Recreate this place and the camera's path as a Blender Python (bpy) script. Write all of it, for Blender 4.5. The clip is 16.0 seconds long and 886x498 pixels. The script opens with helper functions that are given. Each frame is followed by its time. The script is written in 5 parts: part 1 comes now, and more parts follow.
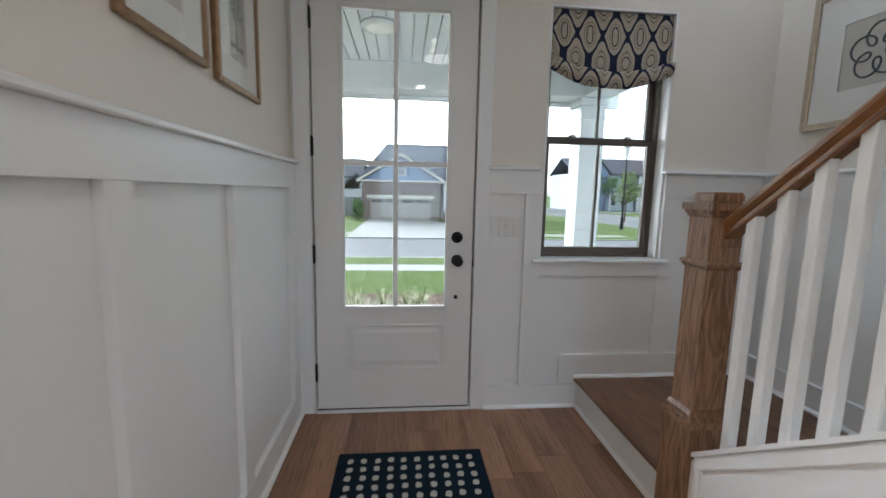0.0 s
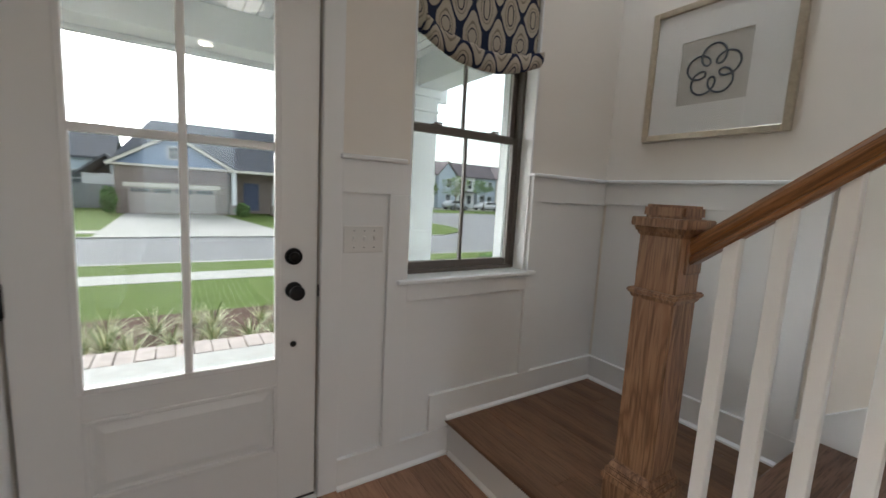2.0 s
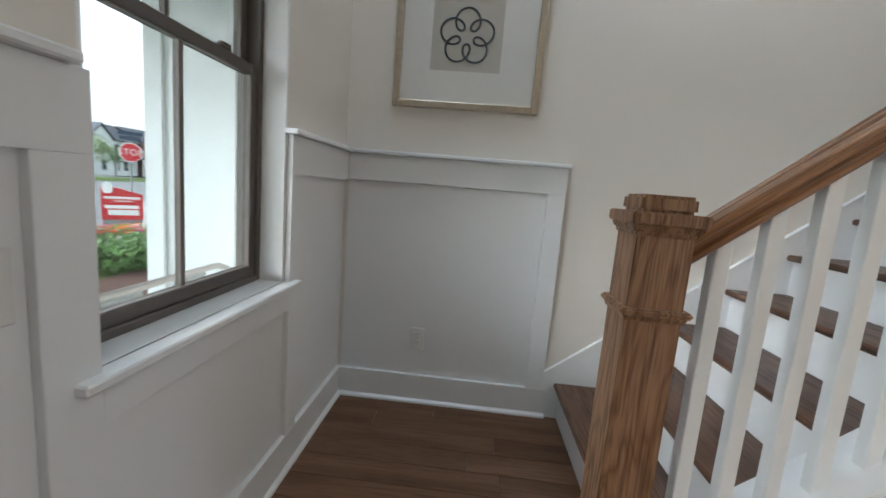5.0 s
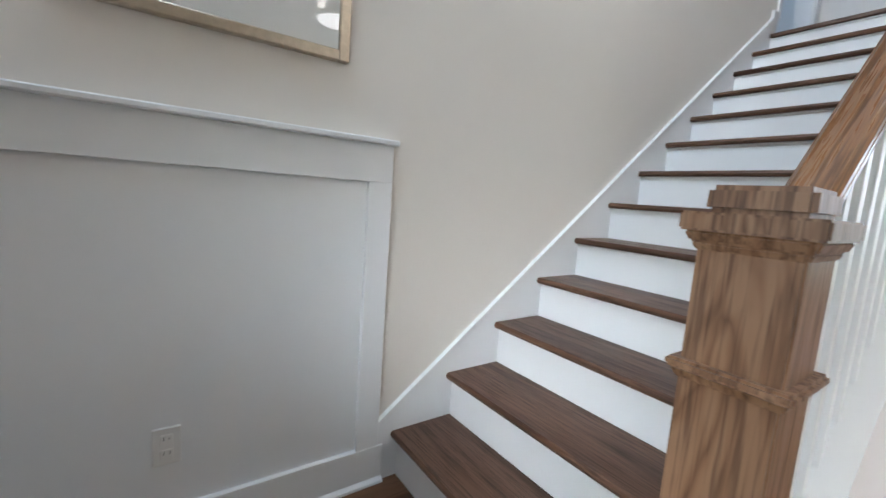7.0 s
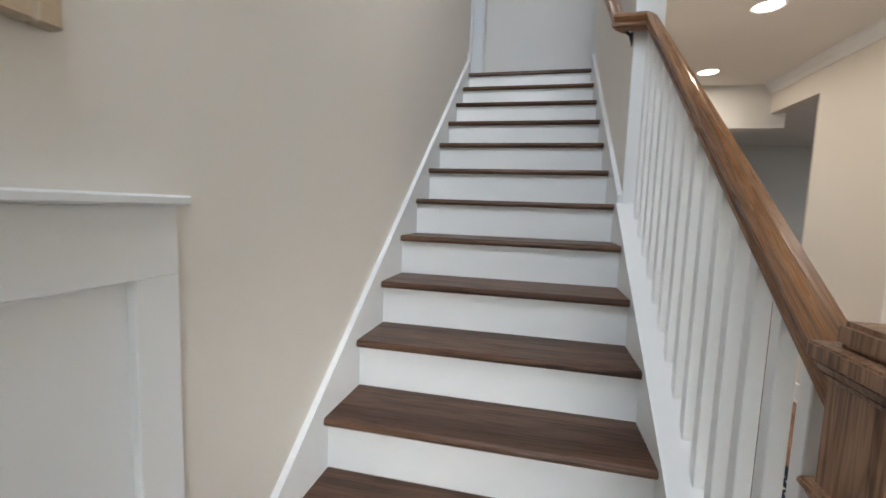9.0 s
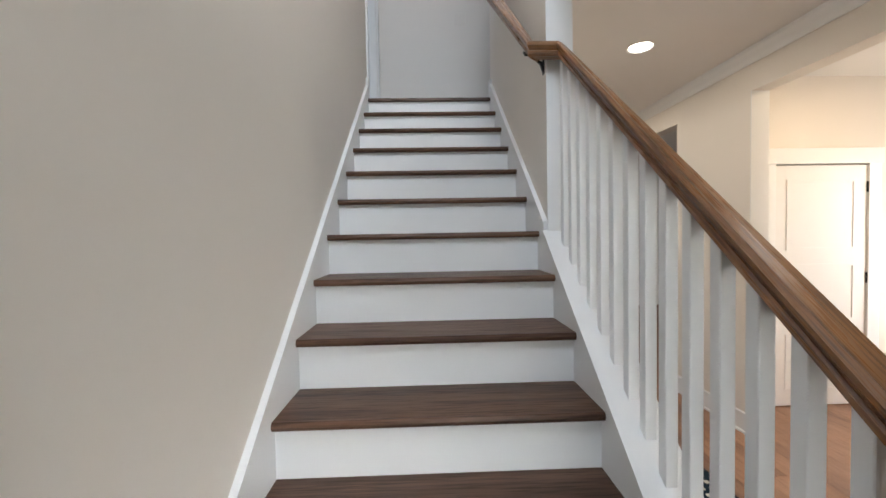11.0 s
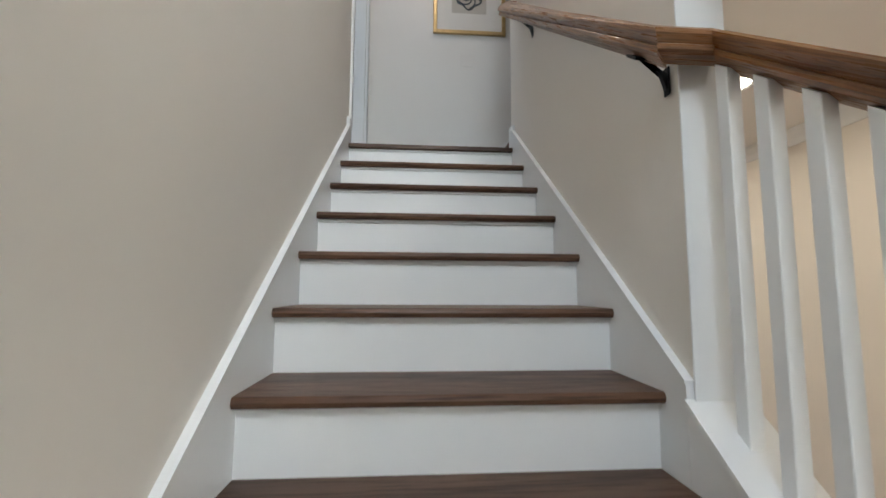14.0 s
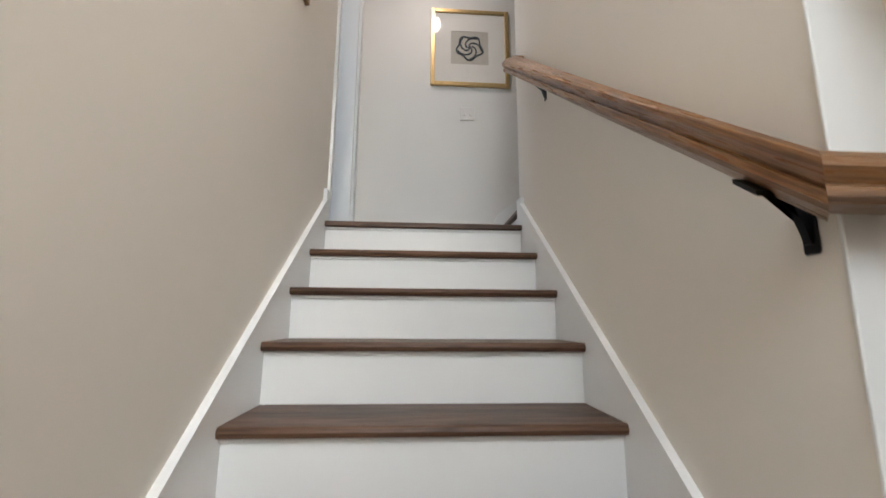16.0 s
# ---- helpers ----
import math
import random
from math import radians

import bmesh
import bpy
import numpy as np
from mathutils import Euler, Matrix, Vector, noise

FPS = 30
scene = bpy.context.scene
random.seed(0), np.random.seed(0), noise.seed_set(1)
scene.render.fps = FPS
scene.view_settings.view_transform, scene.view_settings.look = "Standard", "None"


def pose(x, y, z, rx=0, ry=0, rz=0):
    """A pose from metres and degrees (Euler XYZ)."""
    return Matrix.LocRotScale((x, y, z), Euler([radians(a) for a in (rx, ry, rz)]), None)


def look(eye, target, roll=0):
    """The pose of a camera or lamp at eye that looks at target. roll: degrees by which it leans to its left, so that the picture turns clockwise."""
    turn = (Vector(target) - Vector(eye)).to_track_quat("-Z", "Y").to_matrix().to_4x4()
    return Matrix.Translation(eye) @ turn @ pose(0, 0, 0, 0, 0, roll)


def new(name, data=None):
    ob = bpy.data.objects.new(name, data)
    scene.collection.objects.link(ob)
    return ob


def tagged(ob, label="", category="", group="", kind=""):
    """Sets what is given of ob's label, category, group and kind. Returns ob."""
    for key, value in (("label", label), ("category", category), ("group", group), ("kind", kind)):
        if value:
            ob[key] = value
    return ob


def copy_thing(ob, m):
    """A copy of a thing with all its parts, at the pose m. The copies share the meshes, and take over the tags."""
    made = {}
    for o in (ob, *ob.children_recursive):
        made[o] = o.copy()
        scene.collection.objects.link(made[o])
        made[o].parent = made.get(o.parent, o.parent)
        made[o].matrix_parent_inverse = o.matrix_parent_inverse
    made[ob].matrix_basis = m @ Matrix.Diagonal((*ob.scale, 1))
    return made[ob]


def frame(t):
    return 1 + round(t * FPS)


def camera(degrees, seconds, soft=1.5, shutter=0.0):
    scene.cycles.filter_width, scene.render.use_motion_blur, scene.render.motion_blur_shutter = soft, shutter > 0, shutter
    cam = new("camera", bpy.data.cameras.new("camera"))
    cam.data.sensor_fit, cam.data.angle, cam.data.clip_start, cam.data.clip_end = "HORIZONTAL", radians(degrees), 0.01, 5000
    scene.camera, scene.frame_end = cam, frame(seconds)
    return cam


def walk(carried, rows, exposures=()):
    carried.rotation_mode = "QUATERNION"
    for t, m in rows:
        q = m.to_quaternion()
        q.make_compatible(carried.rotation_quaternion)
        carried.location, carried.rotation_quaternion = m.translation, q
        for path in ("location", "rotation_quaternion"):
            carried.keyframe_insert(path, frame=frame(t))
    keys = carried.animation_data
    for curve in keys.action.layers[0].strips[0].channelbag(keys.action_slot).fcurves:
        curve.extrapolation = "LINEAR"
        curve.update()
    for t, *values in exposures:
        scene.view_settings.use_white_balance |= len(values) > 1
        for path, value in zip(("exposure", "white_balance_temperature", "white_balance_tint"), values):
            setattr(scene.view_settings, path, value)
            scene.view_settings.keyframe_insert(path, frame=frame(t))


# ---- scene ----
LENS = 94.3
cam = camera(LENS, 16.0, soft=1.5, shutter=0.4)
PATH = [
    (0, (0.624, -2.394, 1.325), (0.818, -0.422, 1.057), 1.2),
    (0.5, (0.631, -2.179, 1.334), (0.979, -0.226, 1.079), 1.6),
    (1, (0.632, -2.037, 1.335), (1.202, -0.136, 1.086), 2.2),
    (1.5, (0.609, -1.882, 1.324), (1.427, -0.074, 1.074), 2.7),
    (2, (0.558, -1.668, 1.341), (1.641, -0.007, 1.082), 3.1),
    (2.5, (0.556, -1.543, 1.334), (1.872, -0.06, 1.067), 3.4),
    (3, (0.584, -1.37, 1.32), (2.1, -0.094, 1.046), 3.6),
    (3.5, (0.625, -1.188, 1.333), (2.31, -0.148, 1.052), 3.8),
    (4, (0.671, -1.041, 1.324), (2.498, -0.279, 1.043), 4.0),
    (4.5, (0.737, -0.825, 1.328), (2.661, -0.361, 1.039), 4.3),
    (5, (0.788, -0.665, 1.324), (2.763, -0.531, 1.036), 4.7),
    (5.2, (0.827, -0.631, 1.318), (2.806, -0.611, 1.028), 4.7),
    (7.3, (1.627, -0.351, 1.306), (3.097, -1.685, 1.064), 4.2),
    (7.5, (1.692, -0.323, 1.309), (3.051, -1.771, 1.072), 4.2),
    (8, (1.852, -0.34, 1.317), (2.923, -2.014, 1.092), 3.7),
    (8.5, (2.075, -0.392, 1.397), (2.831, -2.232, 1.185), 2.9),
    (9, (2.172, -0.457, 1.479), (2.61, -2.399, 1.285), 2.0),
    (9.5, (2.298, -0.561, 1.495), (2.459, -2.548, 1.328), 0.9),
    (9.7, (2.333, -0.587, 1.509), (2.417, -2.579, 1.351), 0.8),
    (11.8, (2.344, -0.814, 1.528), (2.231, -2.811, 1.52), -0.2),
    (12, (2.374, -0.9, 1.533), (2.231, -2.895, 1.538), 0.6),
    (12.5, (2.383, -1.072, 1.545), (2.237, -3.066, 1.585), 0.7),
    (13, (2.403, -1.326, 1.561), (2.246, -3.317, 1.651), 0.5),
    (13.5, (2.445, -1.552, 1.704), (2.284, -3.54, 1.844), 0.6),
    (14, (2.42, -1.664, 1.78), (2.279, -3.649, 1.976), 0.3),
    (14.5, (2.365, -1.785, 1.912), (2.246, -3.764, 2.173), 0.2),
    (15, (2.345, -1.844, 2.001), (2.247, -3.817, 2.311), 0.2),
    (15.5, (2.346, -1.977, 2.049), (2.249, -3.945, 2.389), 0.3),
    (16, (2.353, -2.071, 2.173), (2.228, -4.036, 2.52), 0.4),
]
EXPOSURES = [(0, -0.1, 5750, 10), (1.5, -0.25, 6000, 9), (3, -0.3, 6700, 18), (4, -0.2, 6400, 13),
             (5, -0.08, 5900, 8), (7.5, 0.35, 5800, 10), (9, 0.1, 6250, 11), (12, 0.05, 6300, 12),
             (14, 0.08, 6400, 9), (15.5, 0.18, 6800, 11), (16, 0.35, 6800, 12)]
walk(cam, [(t, look(eye, target, roll)) for t, eye, target, roll in PATH], EXPOSURES)

# ---- light ----
world = bpy.data.worlds.new("sky")
world.use_nodes = True
scene.world = world
wn = world.node_tree
bg = wn.nodes["Background"]
sky = wn.nodes.new("ShaderNodeTexSky")
sky.sky_type = "NISHITA"
sky.sun_disc = False
SUN_ELEVATION, SUN_AZIMUTH = radians(27), radians(337)
sky.sun_elevation, sky.sun_rotation = SUN_ELEVATION, SUN_AZIMUTH
sky.air_density, sky.dust_density, sky.ozone_density = 1.0, 4.0, 1.0
cloud = wn.nodes.new("ShaderNodeHueSaturation")
cloud.inputs["Saturation"].default_value, cloud.inputs["Value"].default_value = 0.2, 6.0
wn.links.new(sky.outputs[0], cloud.inputs["Color"])
wn.links.new(cloud.outputs[0], bg.inputs[0])
bg.inputs[1].default_value = 0.15

sun = new("sun", bpy.data.lights.new("sun", "SUN"))
sun.data.energy, sun.data.angle, sun.data.color = 1.2, radians(38), (0.93, 0.97, 1.0)
sun_way = Vector((math.sin(SUN_AZIMUTH) * math.cos(SUN_ELEVATION), math.cos(SUN_AZIMUTH) * math.cos(SUN_ELEVATION), math.sin(SUN_ELEVATION)))
sun.matrix_world = look(sun_way * 50, (0, 0, 0))


def area_lamp(name, eye, target, wide, high, watts, colour):
    lamp = new(name, bpy.data.lights.new(name, "AREA"))
    lamp.data.shape, lamp.data.size, lamp.data.size_y = "RECTANGLE", wide, high
    lamp.data.energy, lamp.data.color = watts, colour
    lamp.matrix_world = look(eye, target)
    return lamp


def spot_lamp(name, eye, watts, colour, size=0.06):
    lamp = new(name, bpy.data.lights.new(name, "AREA"))
    lamp.data.shape, lamp.data.size = "DISK", size
    lamp.data.energy, lamp.data.color = watts, colour
    lamp.matrix_world = look(eye, (eye[0], eye[1] + 0.001, eye[2] - 1))
    return lamp


DAY = (0.74, 0.87, 1.0)
WARM = (1.0, 0.86, 0.68)
# the sky's light through the wide windows at the back of the house
area_lamp("back_window_light", (0.8, -8.85, 1.6), (0.5, 0, 1.2), 1.8, 1.9, 24, DAY)
# added area lamp that brightens the stair side from the passage's outer wall
area_lamp("passage_fill_light", (-2.63, -2.9, 1.6), (2.8, -2.0, 1.2), 1.0, 1.4, 26, (1.0, 0.93, 0.82))
# added area lamp that fills the stairs from high over the lower landing
area_lamp("upper_fill_light", (2.3, 0.03, 4.25), (2.55, -1.7, 0.6), 0.8, 1.4, 42, DAY)
# the daylit room beside the upper landing
area_lamp("side_room_window_light", (5.2, -4.6, 4.0), (2.8, -4.7, 3.9), 1.4, 1.6, 20, (0.55, 0.76, 1.0))
# recessed lamps in the hall and the side passage
for lx, ly in ((0.85, -3.51), (0.733, -4.755), (0.85, -6.2)):
    spot_lamp("recessed_lamp_light", (lx, ly, 2.77), 6.5, WARM, 0.12)
spot_lamp("passage_lamp_light", (-0.8, -3.1, 2.77), 13, (1.0, 0.74, 0.44), 0.12)
# the ceiling fitting over the foyer
spot_lamp("foyer_lamp_light", (0.95, -1.55, 2.55), 1.8, (1.0, 0.93, 0.84), 0.3)
# added lamps without fittings: fill for the upper landing and the stairwell
spot_lamp("upper_hall_fill_light", (2.3, -4.5, 5.2), 5.5, (1.0, 0.88, 0.81), 0.3)
spot_lamp("stairwell_fill_light", (2.3, -2.6, 5.2), 2, (1.0, 0.95, 0.9), 0.4)
# added fill lamps, without fittings, to brighten the dining room
for lx, ly in ((-1.6, -6.0), (-3.6, -6.4)):
    spot_lamp("dining_fill_light", (lx, ly, 2.77), 9, (0.95, 0.96, 1.0), 0.16)

# ---- materials ----
def nodes_of(mat):
    mat.use_nodes = True
    t = mat.node_tree
    return t, t.nodes["Principled BSDF"]


def add(t, kind, **values):
    n = t.nodes.new(kind)
    for k, v in values.items():
        if k in n.inputs.keys():
            n.inputs[k].default_value = v
    return n


def ramp(t, fac, stops):
    n = t.nodes.new("ShaderNodeValToRGB")
    el = n.color_ramp.elements
    while len(el) < len(stops):
        el.new(0.5)
    for e, (p, c) in zip(el, stops):
        e.position, e.color = p, (*c, 1)
    t.links.new(fac, n.inputs[0])
    return n


def coords(t, scale, by_piece=True, pitch=0.0):
    tc = add(t, "ShaderNodeTexCoord")
    mp = add(t, "ShaderNodeMapping")
    mp.inputs["Scale"].default_value = scale
    turn = add(t, "ShaderNodeMapping")
    turn.inputs["Rotation"].default_value = (pitch, 0, 0)
    t.links.new(tc.outputs["Object"], turn.inputs["Vector"])
    t.links.new(turn.outputs[0], mp.inputs["Vector"])
    if not by_piece:
        return mp.outputs[0]
    info = add(t, "ShaderNodeObjectInfo")
    shift = t.nodes.new("ShaderNodeVectorMath")
    shift.operation = "MULTIPLY_ADD"
    comb = add(t, "ShaderNodeCombineXYZ")
    for i in range(3):
        t.links.new(info.outputs["Random"], comb.inputs[i])
    t.links.new(comb.outputs[0], shift.inputs[0])
    shift.inputs[1].default_value = (37.0, 53.0, 29.0)
    t.links.new(mp.outputs[0], shift.inputs[2])
    return shift.outputs[0]


def mixed(t, fac, a, b, blend="MIX"):
    n = t.nodes.new("ShaderNodeMix")
    n.data_type, n.blend_type = "RGBA", blend
    for sock, v in ((n.inputs[0], fac), (n.inputs[6], a), (n.inputs[7], b)):
        if isinstance(v, (int, float)):
            sock.default_value = v
        elif isinstance(v, tuple):
            sock.default_value = (*v, 1)
        else:
            t.links.new(v, sock)
    return n.outputs[2]


def bump(t, p, height, strength, distance=0.002):
    b = add(t, "ShaderNodeBump", Strength=strength, Distance=distance)
    t.links.new(height, b.inputs["Height"])
    t.links.new(b.outputs[0], p.inputs["Normal"])


def noise_tex(t, vec, scale, detail=4.0, rough=0.55, distortion=0.0):
    n = add(t, "ShaderNodeTexNoise", Scale=scale, Detail=detail, Roughness=rough, Distortion=distortion)
    t.links.new(vec, n.inputs["Vector"])
    return n.outputs["Fac"]


def paint(name, colour, rough=0.45, peel=0.15, stain=0.05):
    m = bpy.data.materials.new(name)
    t, p = nodes_of(m)
    v = coords(t, (1, 1, 1), False)
    big = noise_tex(t, v, 1.7, 5)
    dark = tuple(c * (1 - stain) for c in colour)
    lite = tuple(min(1, c * (1 + stain * 0.5)) for c in colour)
    r = ramp(t, big, ((0.3, dark), (0.7, lite)))
    t.links.new(r.outputs[0], p.inputs["Base Color"])
    rr = ramp(t, noise_tex(t, v, 6, 4), ((0.3, (rough * 0.97,) * 3), (0.75, (min(1, rough * 1.03),) * 3)))
    t.links.new(rr.outputs[0], p.inputs["Roughness"])
    bump(t, p, noise_tex(t, v, 260, 3), peel, 0.0008)
    return m


def wood(name, dark, mid, light, along="y", rough=0.4, rings=1.0, vary=0.25, gloss=0.3, grain=0.5, cross=9, pitch=0.0, length=0.55):
    """Oak: long cathedral figure and fine pores along one axis."""
    m = bpy.data.materials.new(name)
    t, p = nodes_of(m)
    s = {"x": (length, cross, cross), "y": (cross, length, cross), "z": (cross, cross, length)}[along]
    f = {"x": (6, 170, 170), "y": (170, 6, 170), "z": (170, 170, 6)}[along]
    v = coords(t, s, True, pitch)
    fig = noise_tex(t, v, 1.0, 3, 0.5, 0.6)
    mul = t.nodes.new("ShaderNodeMath")
    mul.operation = "MULTIPLY"
    mul.inputs[1].default_value = 11 * rings
    t.links.new(fig, mul.inputs[0])
    fr = t.nodes.new("ShaderNodeMath")
    fr.operation = "PINGPONG"
    fr.inputs[1].default_value = 1.0
    t.links.new(mul.outputs[0], fr.inputs[0])
    base = ramp(t, fr.outputs[0], ((0.0, dark), (0.35, mid), (0.8, light)))
    pores = noise_tex(t, coords(t, f, True, pitch), 1.0, 2, 0.6)
    pr = ramp(t, pores, ((0.36, tuple(c * 0.55 for c in dark)), (0.52, (1, 1, 1))))
    col = mixed(t, grain, base.outputs[0], pr.outputs[0], "MULTIPLY")
    info = add(t, "ShaderNodeObjectInfo")
    hsv = add(t, "ShaderNodeHueSaturation")
    mr = add(t, "ShaderNodeMapRange")
    mr.inputs["To Min"].default_value, mr.inputs["To Max"].default_value = 1 - vary, 1 + vary
    t.links.new(info.outputs["Random"], mr.inputs["Value"])
    t.links.new(mr.outputs[0], hsv.inputs["Value"])
    t.links.new(col, hsv.inputs["Color"])
    t.links.new(hsv.outputs[0], p.inputs["Base Color"])
    rr = ramp(t, pores, ((0.3, (min(1, rough * 1.4),) * 3), (0.6, (rough,) * 3)))
    t.links.new(rr.outputs[0], p.inputs["Roughness"])
    p.inputs["Specular IOR Level"].default_value = gloss
    bump(t, p, pores, 0.25, 0.0006)
    return m


def plain(name, colour, rough=0.5, metal=0.0, mottle=0.08, scale=14.0, relief=0.1, spec=0.5):
    m = bpy.data.materials.new(name)
    t, p = nodes_of(m)
    v = coords(t, (1, 1, 1))
    n = noise_tex(t, v, scale, 5)
    r = ramp(t, n, ((0.3, tuple(c * (1 - mottle) for c in colour)), (0.7, tuple(min(1, c * (1 + mottle)) for c in colour))))
    t.links.new(r.outputs[0], p.inputs["Base Color"])
    p.inputs["Roughness"].default_value, p.inputs["Metallic"].default_value = rough, metal
    p.inputs["Specular IOR Level"].default_value = spec
    bump(t, p, noise_tex(t, v, scale * 9, 3), relief, 0.001)
    return m


def glowing(name, colour, strength):
    m = bpy.data.materials.new(name)
    t, p = nodes_of(m)
    p.inputs["Base Color"].default_value = (*colour, 1)
    p.inputs["Emission Color"].default_value = (*colour, 1)
    p.inputs["Emission Strength"].default_value = strength
    return m


def pane_glass(name, tint=(0.97, 0.985, 0.98), gloss=1.0):
    m = bpy.data.materials.new(name)
    m.use_nodes = True
    t = m.node_tree
    t.nodes.clear()
    out = add(t, "ShaderNodeOutputMaterial")
    clear = add(t, "ShaderNodeBsdfTransparent")
    clear.inputs[0].default_value = (*tint, 1)
    shine = add(t, "ShaderNodeBsdfGlossy", Roughness=0.01)
    face = add(t, "ShaderNodeLayerWeight", Blend=0.5)
    power = t.nodes.new("ShaderNodeMath")
    power.operation = "POWER"
    power.inputs[1].default_value = 4.0
    t.links.new(face.outputs["Facing"], power.inputs[0])
    fres = t.nodes.new("ShaderNodeMath")
    fres.operation = "MULTIPLY_ADD"
    fres.inputs[1].default_value, fres.inputs[2].default_value = 0.5, 0.035
    t.links.new(power.outputs[0], fres.inputs[0])
    mul = t.nodes.new("ShaderNodeMath")
    mul.operation = "MULTIPLY"
    mul.inputs[1].default_value = gloss
    mix = add(t, "ShaderNodeMixShader")
    t.links.new(fres.outputs[0], mul.inputs[0])
    t.links.new(mul.outputs[0], mix.inputs[0])
    t.links.new(clear.outputs[0], mix.inputs[1])
    t.links.new(shine.outputs[0], mix.inputs[2])
    t.links.new(mix.outputs[0], out.inputs[0])
    return m


def brick_mat(name, a, b, mortar, scale):
    m = bpy.data.materials.new(name)
    t, p = nodes_of(m)
    tc = add(t, "ShaderNodeTexCoord")
    mp = add(t, "ShaderNodeMapping")
    mp.inputs["Rotation"].default_value = (radians(90), 0, 0)
    t.links.new(tc.outputs["Object"], mp.inputs[0])
    br = add(t, "ShaderNodeTexBrick", Scale=scale)
    br.inputs["Color1"].default_value, br.inputs["Color2"].default_value, br.inputs["Mortar"].default_value = (*a, 1), (*b, 1), (*mortar, 1)
    br.inputs["Mortar Size"].default_value = 0.015
    br.inputs["Brick Width"].default_value, br.inputs["Row Height"].default_value = 0.5, 0.18
    t.links.new(mp.outputs[0], br.inputs[0])
    col = mixed(t, 0.6, br.outputs[0], ramp(t, noise_tex(t, tc.outputs["Object"], 2.2, 6), ((0.3, (0.55, 0.5, 0.48)), (0.7, (1, 1, 1)))).outputs[0], "MULTIPLY")
    t.links.new(col, p.inputs["Base Color"])
    p.inputs["Roughness"].default_value = 0.9
    return m


def ground_mat(name, a, b, c, scale, rough=0.95, relief=0.6):
    m = bpy.data.materials.new(name)
    t, p = nodes_of(m)
    v = coords(t, (1, 1, 1), False)
    one = noise_tex(t, v, scale, 6, 0.65)
    two = noise_tex(t, v, scale * 0.06, 3)
    r1 = ramp(t, one, ((0.3, a), (0.52, b), (0.75, c)))
    r2 = ramp(t, two, ((0.3, (0.78, 0.8, 0.75)), (0.7, (1, 1, 1))))
    t.links.new(mixed(t, 0.8, r1.outputs[0], r2.outputs[0], "MULTIPLY"), p.inputs["Base Color"])
    p.inputs["Roughness"].default_value = rough
    p.inputs["Specular IOR Level"].default_value = 0.2
    bump(t, p, one, relief, 0.02)
    return m


def shade_fabric(name):
    """Linen with a navy ogee lattice, ringed medallions inside."""
    m = bpy.data.materials.new(name)
    t, p = nodes_of(m)
    tc = add(t, "ShaderNodeTexCoord")
    sep = add(t, "ShaderNodeSeparateXYZ")
    t.links.new(tc.outputs["UV"], sep.inputs[0])

    def op(kind, a, b=None, c=None):
        n = t.nodes.new("ShaderNodeMath")
        n.operation = kind
        for i, v in enumerate((a, b, c)):
            if v is None:
                continue
            if isinstance(v, (int, float)):
                n.inputs[i].default_value = v
            else:
                t.links.new(v, n.inputs[i])
        return n.outputs[0]
    u = op("MULTIPLY", sep.outputs[0], 2 * math.pi / 0.152)
    v = op("MULTIPLY", sep.outputs[1], 2 * math.pi / 0.262)
    g = op("ADD", op("COSINE", u), op("MULTIPLY", op("COSINE", v), 1.0))
    # the scalloped shoulders of the ogee
    g = op("ADD", g, op("MULTIPLY", op("MULTIPLY", op("COSINE", op("MULTIPLY", v, 3.0)), op("COSINE", u)), 0.16))
    ag = op("ABSOLUTE", g)
    line = op("LESS_THAN", ag, 0.27)
    ring = op("LESS_THAN", op("ABSOLUTE", op("SUBTRACT", ag, 1.62)), 0.075)
    ring2 = op("LESS_THAN", op("ABSOLUTE", op("SUBTRACT", ag, 1.12)), 0.09)
    weave = noise_tex(t, tc.outputs["UV"], 900, 2)
    linen = ramp(t, weave, ((0.3, (0.36, 0.31, 0.25)), (0.7, (0.46, 0.41, 0.34)))).outputs[0]
    col = mixed(t, ring2, linen, (0.22, 0.19, 0.15))
    col = mixed(t, ring, col, (0.028, 0.03, 0.045))
    col = mixed(t, line, col, (0.022, 0.028, 0.055))
    t.links.new(col, p.inputs["Base Color"])
    p.inputs["Roughness"].default_value = 0.95
    p.inputs["Specular IOR Level"].default_value = 0.1
    bump(t, p, weave, 0.3, 0.001)
    return m


WALL = paint("greige_wall_paint", (0.74, 0.695, 0.635), 0.62, 0.2, 0.015)
WHITE_WALL = paint("white_wall_paint", (0.74, 0.735, 0.72), 0.6, 0.2, 0.015)
CEIL = paint("ceiling_paint", (0.80, 0.79, 0.77), 0.85, 0.25, 0.02)
TRIM = paint("white_trim_paint", (0.79, 0.80, 0.805), 0.34, 0.1, 0.008)
DOORP = paint("white_door_paint", (0.76, 0.755, 0.745), 0.38, 0.1, 0.008)
OAK = wood("stained_oak_newel", (0.165, 0.082, 0.04), (0.235, 0.122, 0.062), (0.295, 0.165, 0.09), "z", 0.36, 1.1, 0.04, 0.45, 0.5, 13, 0.0, 2.4)
RAIL_OAK = wood("stained_oak_rail", (0.14, 0.057, 0.018), (0.215, 0.094, 0.034), (0.265, 0.122, 0.046), "y", 0.27, 0.5, 0.05, 0.5, 0.5, 9, 0.6706, 0.9)
TURN_OAK = wood("stained_oak_turn", (0.13, 0.058, 0.024), (0.20, 0.095, 0.042), (0.25, 0.123, 0.056), "x", 0.27, 0.5, 0.05, 0.5, 0.5, 6)
